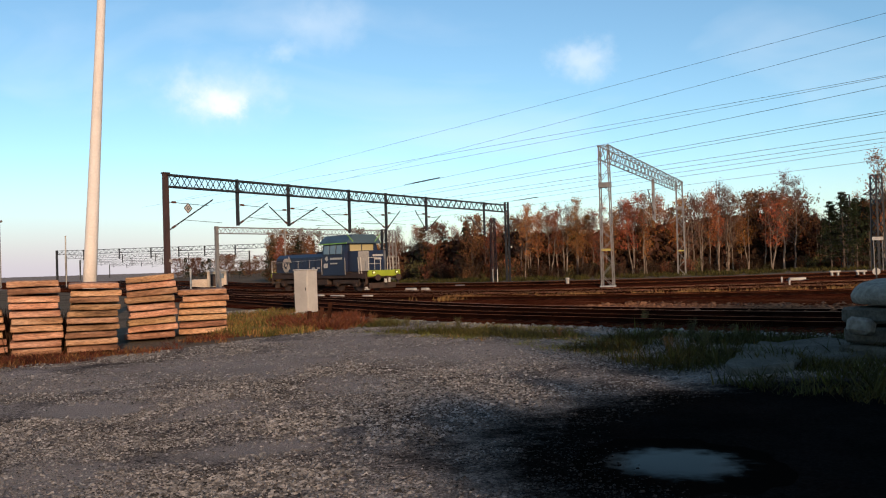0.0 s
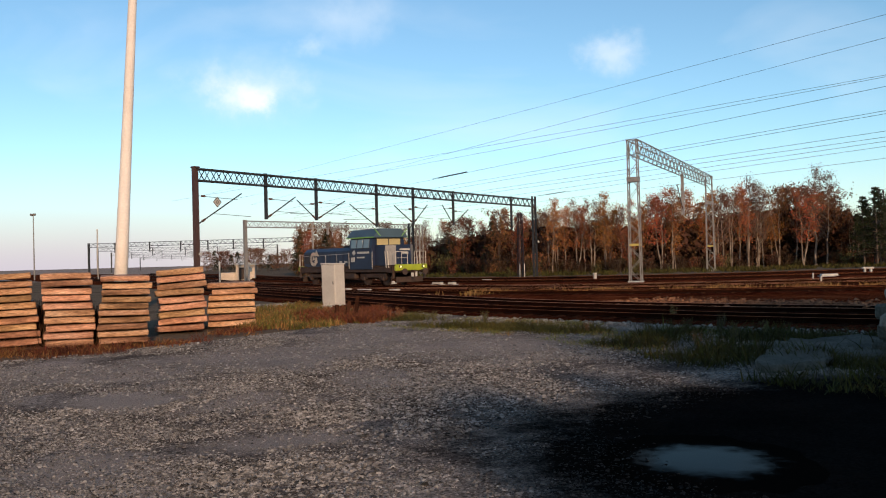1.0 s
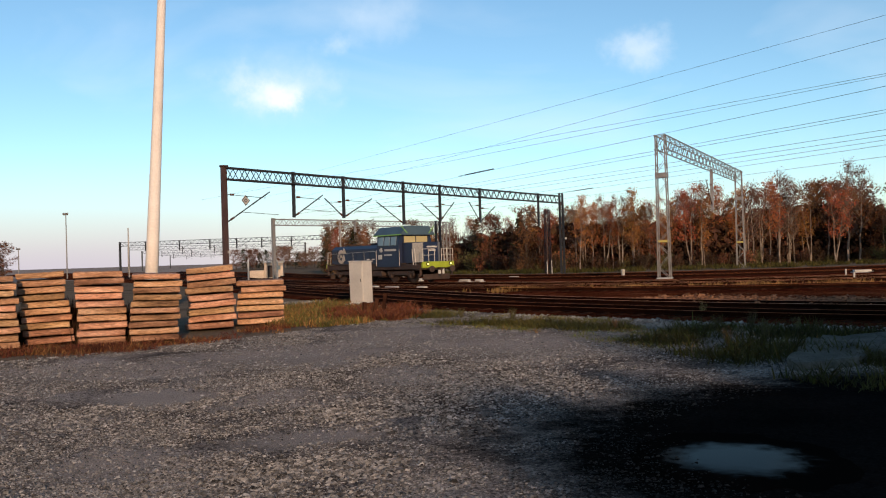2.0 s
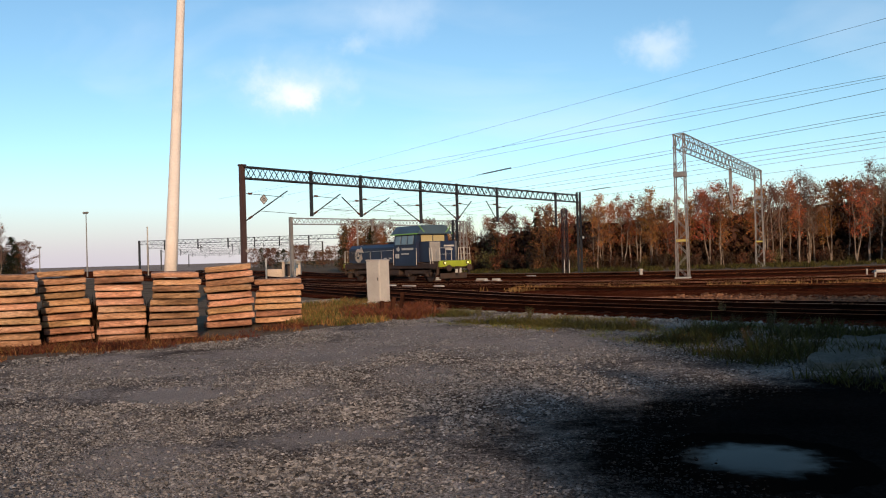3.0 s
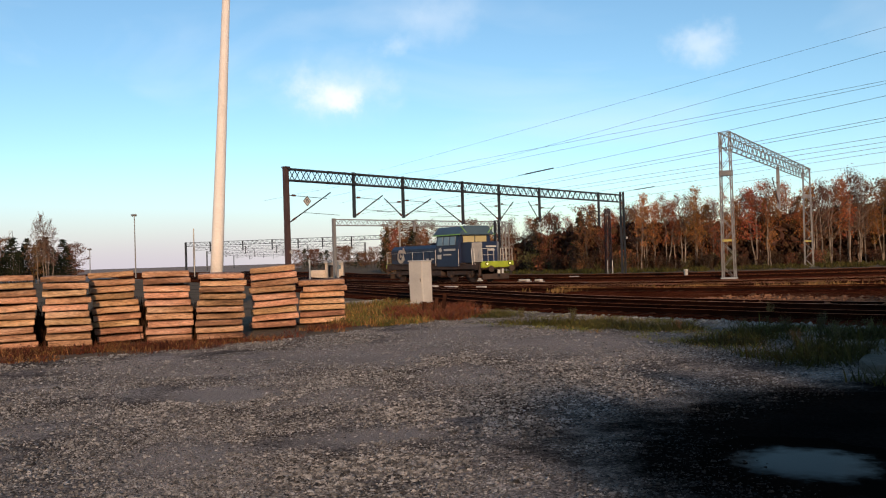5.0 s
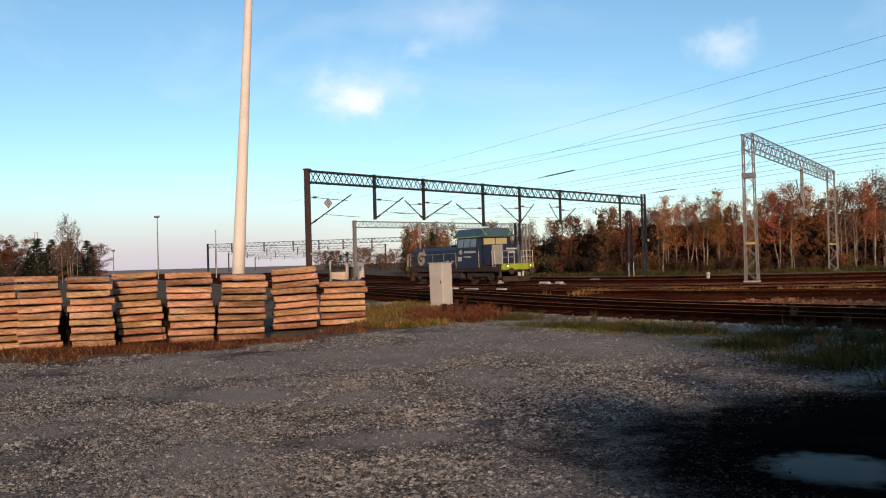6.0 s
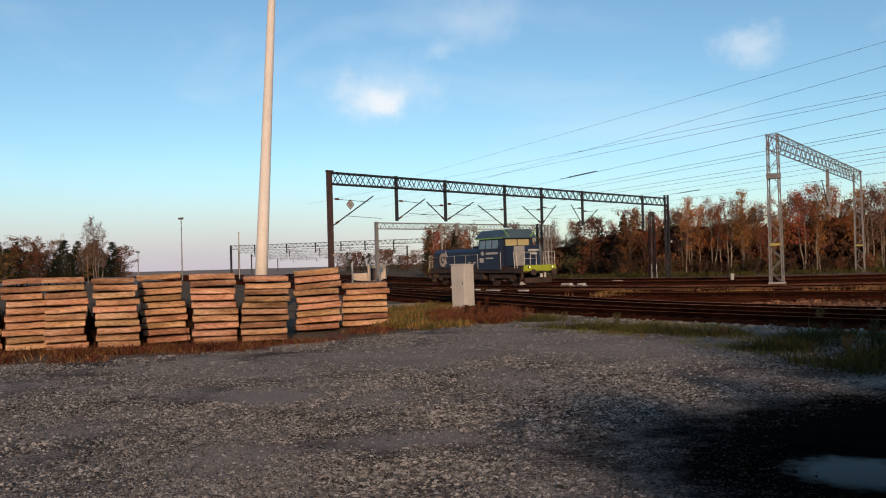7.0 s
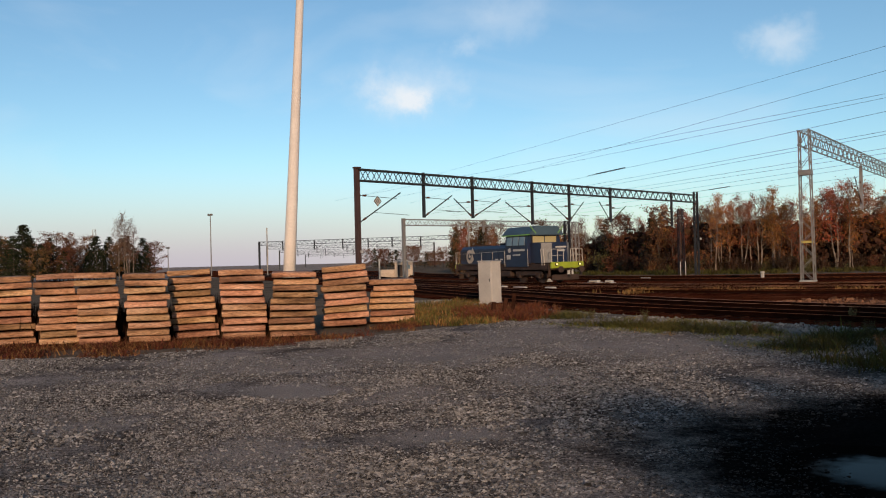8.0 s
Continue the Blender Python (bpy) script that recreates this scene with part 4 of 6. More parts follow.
def build_wires():
    mat = M["wire"]

    def wire(a, b, z, r, before, after, sag):
        a, b = Vector((*a, z)), Vector((*b, z))
        d = (b - a).normalized()
        p, q = a - d * before, b + d * after
        bm = bmesh.new()
        n = 16
        pts = [p.lerp(q, i / n) - Vector((0, 0, sag * 4 * (i / n) * (1 - i / n))) for i in range(n + 1)]
        rings = []
        s = side_of(p, q)
        for c in pts:
            rings.append([bm.verts.new(c + s * r * math.cos(k * 2.0944) + Vector((0, 0, r * math.sin(k * 2.0944)))) for k in range(3)])
        for u, v in zip(rings, rings[1:]):
            for k in range(3):
                bm.faces.new((u[k], u[(k + 1) % 3], v[(k + 1) % 3], v[k]))
        tagged(part("overhead_wire", bm, mat), "thin dark overhead catenary wire above the tracks", "wire", "overhead wires")
    for a, b, z, r in WIRES:
        wire(a, b, z, r, 36, 16, 0.04)
    for (x0, y0), (x1, y1), z in (((-1.88, 54.5), (-0.07, 51.4), 7.2), ((5.82, 64.0), (6.99, 61.6), 6.6)):
        bm = bmesh.new()
        bar(bm, (x0, y0, z), (x1, y1, z), 0.06, sides=8)
        bar(bm, (x0 - 0.5, y0 + 0.85, z), (x0, y0, z), 0.03, sides=6)
        tagged(part("section_insulator", bm, M["steel_dark"]), "dark rod insulator in the overhead wire", "insulator", "overhead wires")


WIRES = [((-1.28, 35.2), (8.6, 20.5), 7.2, 0.005), ((-1.6, 42.9), (10.4, 21.5), 7.2, 0.006), ((-0.15, 40.6), (13.4, 25.2), 7.2, 0.007), ((3.6, 38.2), (13.5, 25.4), 7.2, 0.007),
         ((-0.24, 51.7), (14.2, 26.8), 7.2, 0.009), ((-0.26, 51.9), (14.8, 28.0), 6.6, 0.009), ((1.44, 51.6), (15.1, 28.6), 6.6, 0.009), ((1.57, 57.1), (17.4, 32.9), 6.6, 0.010),
         ((5.06, 54.7), (18.3, 34.7), 6.6, 0.010), ((5.5, 59.3), (19.0, 36.0), 6.6, 0.010), ((7.5, 60.4), (19.9, 37.7), 6.6, 0.010), ((10.05, 64.3), (22.6, 42.8), 6.6, 0.011)]
build_wires()

# ---------------------------------------------------------------- masts, posts and trackside objects


def lattice_mast(p, h, w, mat, label, arms=0, foot=None, turn=20, taper=1.0, thin=1.0):
    t = thing("lattice_mast", pose(p[0], p[1], 0, 0, 0, turn), label, "mast")
    bm = bmesh.new()
    lattice_leg(bm, w, w * 0.75, w * taper, w * 0.75 * taper, h, max(6, int(h / (w * 1.1))), w * 0.17 * thin, w * 0.08 * thin)
    body = part("body", bm, M[mat], t)
    if foot:
        bm = bmesh.new()
        for s in (-1, 1):
            bar(bm, (s * w * 0.52, -w * 0.55, -0.06), (s * w * 0.5, -w * 0.55, h * 0.2), w * 0.14)
        part("painted_foot", bm, M[foot], t, "white lower legs")
    for k in range(arms):
        bm = bmesh.new()
        bar(bm, (-1.6, 0, h * (0.8 - 0.16 * k)), (0, 0, h * (0.86 - 0.16 * k)), 0.1)
        bar(bm, (-1.6, 0, h * (0.8 - 0.16 * k)), (0.2, 0, h * (0.78 - 0.16 * k)), 0.08)
        part("arm", bm, M[mat], t)
    return t


def simple_post(p, h, w, mat, label, name="post", cap=None):
    t = thing(name, pose(p[0], p[1], 0), label, "post")
    bm = bmesh.new()
    bar(bm, (0, 0, -0.06), (0, 0, h), w, sides=8)
    part("shaft", bm, M[mat], t)
    bm = bmesh.new()
    bar(bm, (0, 0, h - 0.02), (0, 0, h + 0.12), w * 1.3, sides=8)
    part("cap", bm, M[cap or mat], t)
    bm = bmesh.new()
    box(bm, (w * 1.9, w * 1.9, 0.1), pose(0, 0, -0.04), 0.01)
    part("foot", bm, M["concrete"], t)
    return t


def lamp_mast(p, h, w, label):
    t = thing("lighting_mast", pose(p[0], p[1], 0, 0, 0, -25), label, "lamp post", "yard lighting masts")
    bm = bmesh.new()
    bar(bm, (0, 0, -0.06), (0, 0, h), w, sides=8, r2=w * 0.3)
    part("shaft", bm, M["steel_grey"], t)
    bm = bmesh.new()
    bar(bm, (-0.6, 0, h - 0.2), (0.6, 0, h - 0.2), 0.1)
    part("crossbar", bm, M["steel_dark"], t)
    for x in (-0.5, 0.1, 0.6):
        bm = bmesh.new()
        box(bm, (0.32, 0.28, 0.34), pose(x, -0.12, h, 25), 0.04)
        part("floodlight", bm, M["steel_grey"], t)


lattice_mast((-125, 181), 11.4, 0.9, "steel_grey", "distant lattice power pylon above the conifers", arms=2, taper=0.2, thin=0.45)
lamp_mast((-81, 155), 12.2, 0.26, "slender grey lighting mast with floodlights at its top")
lamp_mast((-112, 192), 6.8, 0.28, "slender grey lighting mast with floodlights at its top")
simple_post((-61, 137), 8.2, 0.2, "steel_grey", "plain grey steel mast in the yard", "signal_mast")
lattice_mast((5.1, 86), 6.4, 0.5, "steel_brown", "rusty lattice mast with white painted lower legs", foot="white")
lattice_mast((-5.75, 83), 5.5, 0.55, "steel_dark", "dark brown lattice mast beside the tracks")
lattice_mast((41.1, 80), 9.1, 0.9, "steel_dark", "dark lattice mast in front of the trees", arms=1)
lattice_mast((47.3, 99.3), 8.6, 0.9, "steel_dark", "dark lattice mast with two crossarms", arms=2)
simple_post((-14.6, 78.5), 5.6, 0.16, "steel_grey", "thin pale signal mast beside the track", "signal_mast")
simple_post((-22.9, 76.7), 2.1, 0.16, "concrete", "pale concrete post in the yard")
simple_post((-20.4, 77.5), 2.0, 0.14, "concrete", "pale concrete post in the yard")
simple_post((-13.0, 92), 2.1, 0.16, "white", "white concrete post between the tracks")
simple_post((-9.3, 83), 2.0, 0.16, "white", "white concrete post between the tracks")
simple_post((-6.3, 80.8), 2.0, 0.12, "steel_brown", "short dark red post beside a grey cabinet")
simple_post((-5.95, 80.9), 2.0, 0.12, "steel_brown", "short dark red post beside a grey cabinet")
simple_post((9.35, 64.2), 0.5, 0.24, "white", "short white marker post beside the track", "marker_post")
simple_post((20.2, 49.6), 0.28, 0.1, "white", "short white marker post beside the track", "marker_post")
simple_post((22.5, 56.5), 0.28, 0.1, "white", "short white marker post beside the track", "marker_post")
simple_post((-6.9, 44.8), 0.4, 0.14, "white", "short white marker post beside the track", "marker_post")


def build_trackside():
    for i, (x, y, w, turn) in enumerate(((-2.5, 63.9, 0.9, -38), (-1.4, 63.0, 0.6, -38), (-6.7, 71, 0.7, -40), (-6.6, 52.3, 1.1, -45), (-4.6, 51.0, 0.7, -45), (1.3, 68.7, 0.8, -35), (-10.8, 62.5, 0.6, -42), (-8.0, 54.6, 0.6, -45), (25.2, 60.5, 1.2, 6))):
        t = thing("point_machine", pose(x, y, 0, 0, 0, turn), "low white-painted point machine cover between the rails", "point machine", "point machines")
        bm = bmesh.new()
        box(bm, (w, 0.34, 0.16), pose(0, 0, 0.14), 0.04)
        part("cover", bm, M["white"], t)
        bm = bmesh.new()
        box(bm, (w * 1.15, 0.6, 0.14), pose(0, 0, 0.0), 0.02)
        part("base", bm, M["concrete"], t)
        bm = bmesh.new()
        bar(bm, (w * 0.3, -0.9, 0.06), (w * 0.3, 0.2, 0.06), 0.04)
        part("drive_rod", bm, M["rail"], t)
    # small grey cabinet
    t = thing("trackside_box", pose(-5.35, 80, 0, 0, 0, 10), "small pale grey trackside cabinet", "cabinet")
    bm = bmesh.new()
    box(bm, (0.6, 0.45, 0.95), pose(0, 0, 0.5), 0.02)
    part("body", bm, M["concrete"], t)
    bm = bmesh.new()
    box(bm, (0.68, 0.52, 0.05), pose(0, 0, 1.0), 0.01)
    part("roof", bm, M["concrete"], t)
    # two low trestles and a round point indicator
    for x, y in ((30.8, 66.8), (32.4, 65.9)):
        t = thing("concrete_trestle", pose(x, y, 0, 0, 0, -10), "low pale concrete trestle beside the track", "trestle")
        bm = bmesh.new()
        box(bm, (0.8, 0.4, 0.13), pose(0, 0, 0.42), 0.02)
        part("top", bm, M["white"], t)
        for s in (-1, 1):
            bm = bmesh.new()
            box(bm, (0.13, 0.3, 0.42), pose(s * 0.22, 0, 0.15), 0.02)
            part("leg", bm, M["concrete"], t)
    t = thing("point_indicator", pose(30.5, 59.8, 0, 0, 0, -20), "round black and white point indicator on a stub post", "railway signal")
    bm = bmesh.new()
    bar(bm, (0, 0, -0.06), (0, 0, 0.4), 0.1, sides=8)
    part("stub", bm, M["steel_dark"], t)
    bm = bmesh.new()
    bar(bm, (0, 0.05, 0.5), (0, -0.05, 0.5), 0.5, sides=24)
    disc = part("disc", bm, M["white"], t)
    bm = bmesh.new()
    box(bm, (0.12, 0.02, 0.47), pose(0, -0.056, 0.5))
    part("black_band", bm, M["steel_dark"], disc)
    t = thing("trackside_sign", pose(38.8, 75.6, 0, 0, 0, -25), "small white sign on two thin posts", "sign")
    for s in (-1, 1):
        bm = bmesh.new()
        bar(bm, (s * 0.35, 0, -0.06), (s * 0.35, 0, 3.1), 0.07, sides=6)
        part("post", bm, M["steel_grey"], t)
    bm = bmesh.new()
    box(bm, (0.9, 0.05, 0.3), pose(0, -0.06, 3.05), 0.01)
    part("plate", bm, M["white"], t)
    # low hut down the yard
    t = thing("low_hut", pose(-28.7, 106, 0, 0, 0, 12), "small pale beige hut with a flat roof in the yard", "hut")
    for name, size, m, mat in (("wall", (2.3, 3.4, 1.9), pose(0.4, 0, 0.9), "hut_render"), ("roof", (2.6, 3.8, 0.16), pose(0.4, 0, 1.92), "concrete"), ("door", (0.7, 0.06, 1.5), pose(0.0, -1.72, 0.8), "grime"),
                               ("window", (0.6, 0.06, 0.5), pose(0.95, -1.72, 1.25), "glass"), ("annexe", (1.8, 2.0, 1.0), pose(-1.7, -0.2, 0.45), "hut_render")):
        bm = bmesh.new()
        box(bm, size, m, 0.02)
        part(name, bm, M[mat], t)
    for x, y, h in ((-4.22, 28.4, 0.62), (-3.9, 28.2, 0.8), (-4.6, 28.6, 0.5)):
        bm = bmesh.new()
        bar(bm, (0, 0, -0.1), (0.05, 0, h), 0.12, d=0.1)
        ob = part("wooden_stake", bm, M["sleeper"])
        ob.matrix_world = pose(x, y, 0, 0, random.uniform(-6, 6), random.uniform(0, 90))
        tagged(ob, "short dark weathered wooden stake among dry weeds", "stake", "stakes by the cabinet")


build_trackside()

# ---------------------------------------------------------------- right-hand corner of the yard: mud, puddle, slabs
M["tarp"] = material("weathered_slab_top", [(0.15, 0.135, 0.11), (0.30, 0.275, 0.235)], scale=1.6, rough=0.85, spec=0.05, bump_scale=10, bump=0.5, vary=0.1)
M["old_slab"] = material("mossy_concrete", [(0.06, 0.056, 0.046), (0.125, 0.116, 0.096)], scale=1.2, rough=0.9, spec=0.03, bump_scale=18, bump=0.5)


def water_material():
    """Shallow water: dark mud that turns glossy towards the middle of the puddle."""
    m = bpy.data.materials.new("puddle_water")
    m.use_nodes = True
    t = m.node_tree
    p = t.nodes["Principled BSDF"]
    p.inputs["Base Color"].default_value = (0.004, 0.0035, 0.003, 1)
    p.inputs["Roughness"].default_value = 0.06
    p.inputs["IOR"].default_value = 1.33
    p.inputs["Specular Tint"].default_value = (0.38, 0.68, 1.0, 1)
    co = t.nodes.new("ShaderNodeTexCoord")
    n = node(t, "ShaderNodeTexNoise", Scale=5.0, Detail=2.0)
    b = node(t, "ShaderNodeBump", Strength=0.012, Distance=0.02)
    t.links.new(n.outputs[0], b.inputs["Height"])
    t.links.new(b.outputs[0], p.inputs["Normal"])
    sub, mul, length = (t.nodes.new("ShaderNodeVectorMath") for _ in range(3))
    sub.operation, mul.operation, length.operation = "SUBTRACT", "MULTIPLY", "LENGTH"
    sub.inputs[1].default_value = (2.15, 8.05, 0)
    mul.inputs[1].default_value = (1 / 0.70, 1 / 0.74, 0)
    t.links.new(co.outputs["Object"], sub.inputs[0])
    t.links.new(sub.outputs[0], mul.inputs[0])
    t.links.new(mul.outputs[0], length.inputs[0])
    edge = node(t, "ShaderNodeTexNoise", Scale=4.2, Detail=6.0, Roughness=0.65)
    t.links.new(co.outputs["Object"], edge.inputs["Vector"])
    add = node(t, "ShaderNodeMath", operation="MULTIPLY_ADD")
    add.inputs[1].default_value = 1.0
    t.links.new(edge.outputs[0], add.inputs[0])
    t.links.new(length.outputs["Value"], add.inputs[2])
    mr = t.nodes.new("ShaderNodeMapRange")
    mr.interpolation_type = "SMOOTHSTEP"
    mr.inputs["From Min"].default_value, mr.inputs["From Max"].default_value = 1.55, 0.95
    t.links.new(add.outputs[0], mr.inputs["Value"])
    power, gain = node(t, "ShaderNodeMath", operation="POWER"), node(t, "ShaderNodeMath", operation="MULTIPLY")
    power.inputs[1].default_value, gain.inputs[1].default_value = 1.6, 0.013
    t.links.new(mr.outputs[0], power.inputs[0])
    t.links.new(power.outputs[0], gain.inputs[0])
    t.links.new(gain.outputs[0], p.inputs["Specular IOR Level"])
    return m


M["water"] = water_material()


def ragged(pts, n=8, amount=0.12, seed=0.0):
    out = smooth_path(list(pts) + [pts[0]], n)[:-1]
    return [(p.x + amount * noise.noise(Vector((p.x * 3, p.y * 3, seed))), p.y + amount * 1.6 * noise.noise(Vector((p.x * 3, p.y * 3, seed + 9)))) for p in out]


def build_corner():
    shore = ragged([(2.15 + 0.98 * math.cos(radians(a)), 8.05 + 1.12 * math.sin(radians(a))) for a in range(0, 360, 30)], 8, 0.12, 3.0)
    flat_outline("puddle", shore, 0.004, M["water"], "still shallow puddle mirroring the blue sky", "puddle")
    # broken slabs on the ground
    for k, pts in enumerate(([(4.5, 13.6), (4.9, 14.6), (5.5, 16.0), (6.2, 17.3), (6.35, 16.2), (6.3, 15.0), (5.7, 14.1)], [(6.45, 15.1), (6.5, 16.3), (6.45, 17.5), (7.2, 17.8), (8.1, 17.6), (7.8, 15.6), (6.9, 14.6)])):
        bm = bmesh.new()
        out = ragged(pts, 4, 0.15, 5.0 + k)
        tilt = 0.02 if k else -0.02
        top = [bm.verts.new((x, y, 0.12 + tilt * (x - 6.3) + 0.05 * noise.noise(Vector((x * 2, y * 2, k))))) for x, y in out]
        low = [bm.verts.new((x - 0.02, y - 0.05, -0.05)) for x, y in out]
        bm.faces.new(top)
        for i in range(len(out)):
            j = (i + 1) % len(out)
            bm.faces.new((low[i], low[j], top[j], top[i]))
        bmesh.ops.recalc_face_normals(bm, faces=bm.faces[:])
        bmesh.ops.bevel(bm, geom=[e for e in bm.edges if e.verts[0] in top and e.verts[1] in top], offset=0.025, segments=1, affect="EDGES")
        tagged(part("concrete_slab", bm, M["old_slab"]), "broken mossy concrete slab lying among grass", "slab", "broken slabs")
    # pile of heavy slabs with a rounded cover
    t = thing("slab_pile", pose(8.6, 15.2, 0, 0, 0, 30), "pile of dark old concrete slabs with a rounded top", "slab pile")
    for k, (w, d, h, z, dx) in enumerate(((2.9, 2.2, 0.34, 0.12, 0.05), (2.8, 2.1, 0.3, 0.46, 0.1), (2.7, 2.1, 0.28, 0.78, 0.0))):
        bm = bmesh.new()
        box(bm, (w, d, h), pose(dx + 0.4, 0, z, 0, random.uniform(-2, 2), random.uniform(-3, 3)), 0.05)
        part("slab", bm, M["old_slab"], t)
    bm = bmesh.new()
    bmesh.ops.create_icosphere(bm, subdivisions=4, radius=1.0)
    for v in bm.verts:
        n3 = noise.noise(v.co * 2.3) * 0.12 + noise.noise(v.co * 6) * 0.04
        z = max(v.co.z, -0.35)
        v.co = Vector((0.45 + math.copysign(abs(v.co.x) ** 0.55, v.co.x) * 1.5, math.copysign(abs(v.co.y) ** 0.55, v.co.y) * 1.1, 1.12 + (z + n3) * 0.36))
    part("rounded_block", bm, M["tarp"], t, "rounded grey stone block", smooth=True)
    bm = bmesh.new()
    box(bm, (0.5, 0.4, 0.3), pose(-1.12, 0.5, 0.62, 5, 8, 20), 0.07)
    part("rubble", bm, M["tarp"], t)


build_corner()

# ---------------------------------------------------------------- trees
def leaf_material(name, colours, hue=0.02, vary=0.35, island=0.5):
    m = material(name, colours, scale=0.6, rough=0.75, bump=0, vary=vary, island=island, hue=hue, spec=0.15, fine=0.1)
    return m


M["bark_birch"] = material("birch_bark", [(0.04, 0.028, 0.022), (0.17, 0.13, 0.10), (0.32, 0.265, 0.22)], scale=2.2, bump_scale=8, fine=0.3, stretch=(1, 1, 0.45))
M["bark"] = material("dark_bark", [(0.04, 0.028, 0.02), (0.09, 0.065, 0.05)], scale=3, bump_scale=12)
M["twigs"] = material("bare_twigs", [(0.085, 0.05, 0.038), (0.15, 0.092, 0.07)], scale=2, bump=0, island=0.3)
M["leaf_rust"] = leaf_material("rust_leaves", [(0.19, 0.065, 0.02), (0.34, 0.128, 0.04)])
M["leaf_red"] = leaf_material("red_brown_leaves", [(0.14, 0.04, 0.014), (0.22, 0.066, 0.022)])
M["leaf_gold"] = leaf_material("ochre_leaves", [(0.22, 0.125, 0.045), (0.36, 0.225, 0.09)])
M["leaf_brown"] = leaf_material("brown_leaves", [(0.08, 0.035, 0.015), (0.18, 0.078, 0.032)])
M["leaf_olive"] = leaf_material("olive_leaves", [(0.045, 0.045, 0.016), (0.09, 0.08, 0.03)])
M["needles"] = leaf_material("pine_needles", [(0.009, 0.014, 0.005), (0.022, 0.028, 0.01)], hue=0.01)
# dark leaf tone that stands in for shade in the wood and stack gaps
M["thicket"] = leaf_material("shade_thicket", [(0.02, 0.0105, 0.0056), (0.05, 0.025, 0.012)], hue=0.02)


def quads(points, sizes, rng, thin=0.6):
    """Verts and faces of randomly turned leaf quads."""
    n = len(points)
    a = rng.normal(size=(n, 3))
    a /= np.linalg.norm(a, axis=1, keepdims=True)
    b = np.cross(a, rng.normal(size=(n, 3)))
    b /= np.linalg.norm(b, axis=1, keepdims=True)
    a, b = a * sizes[:, None], b * sizes[:, None] * thin
    v = np.stack([points - a, points - b * 0.9, points + a, points + b], 1).reshape(-1, 3)
    f = np.arange(4 * n).reshape(-1, 4)
    return v, f


def raw_mesh(name, v, f, mat, smooth=False):
    me = bpy.data.meshes.new(name)
    me.from_pydata(v.tolist(), [], f.tolist())
    me.materials.append(mat)
    return me


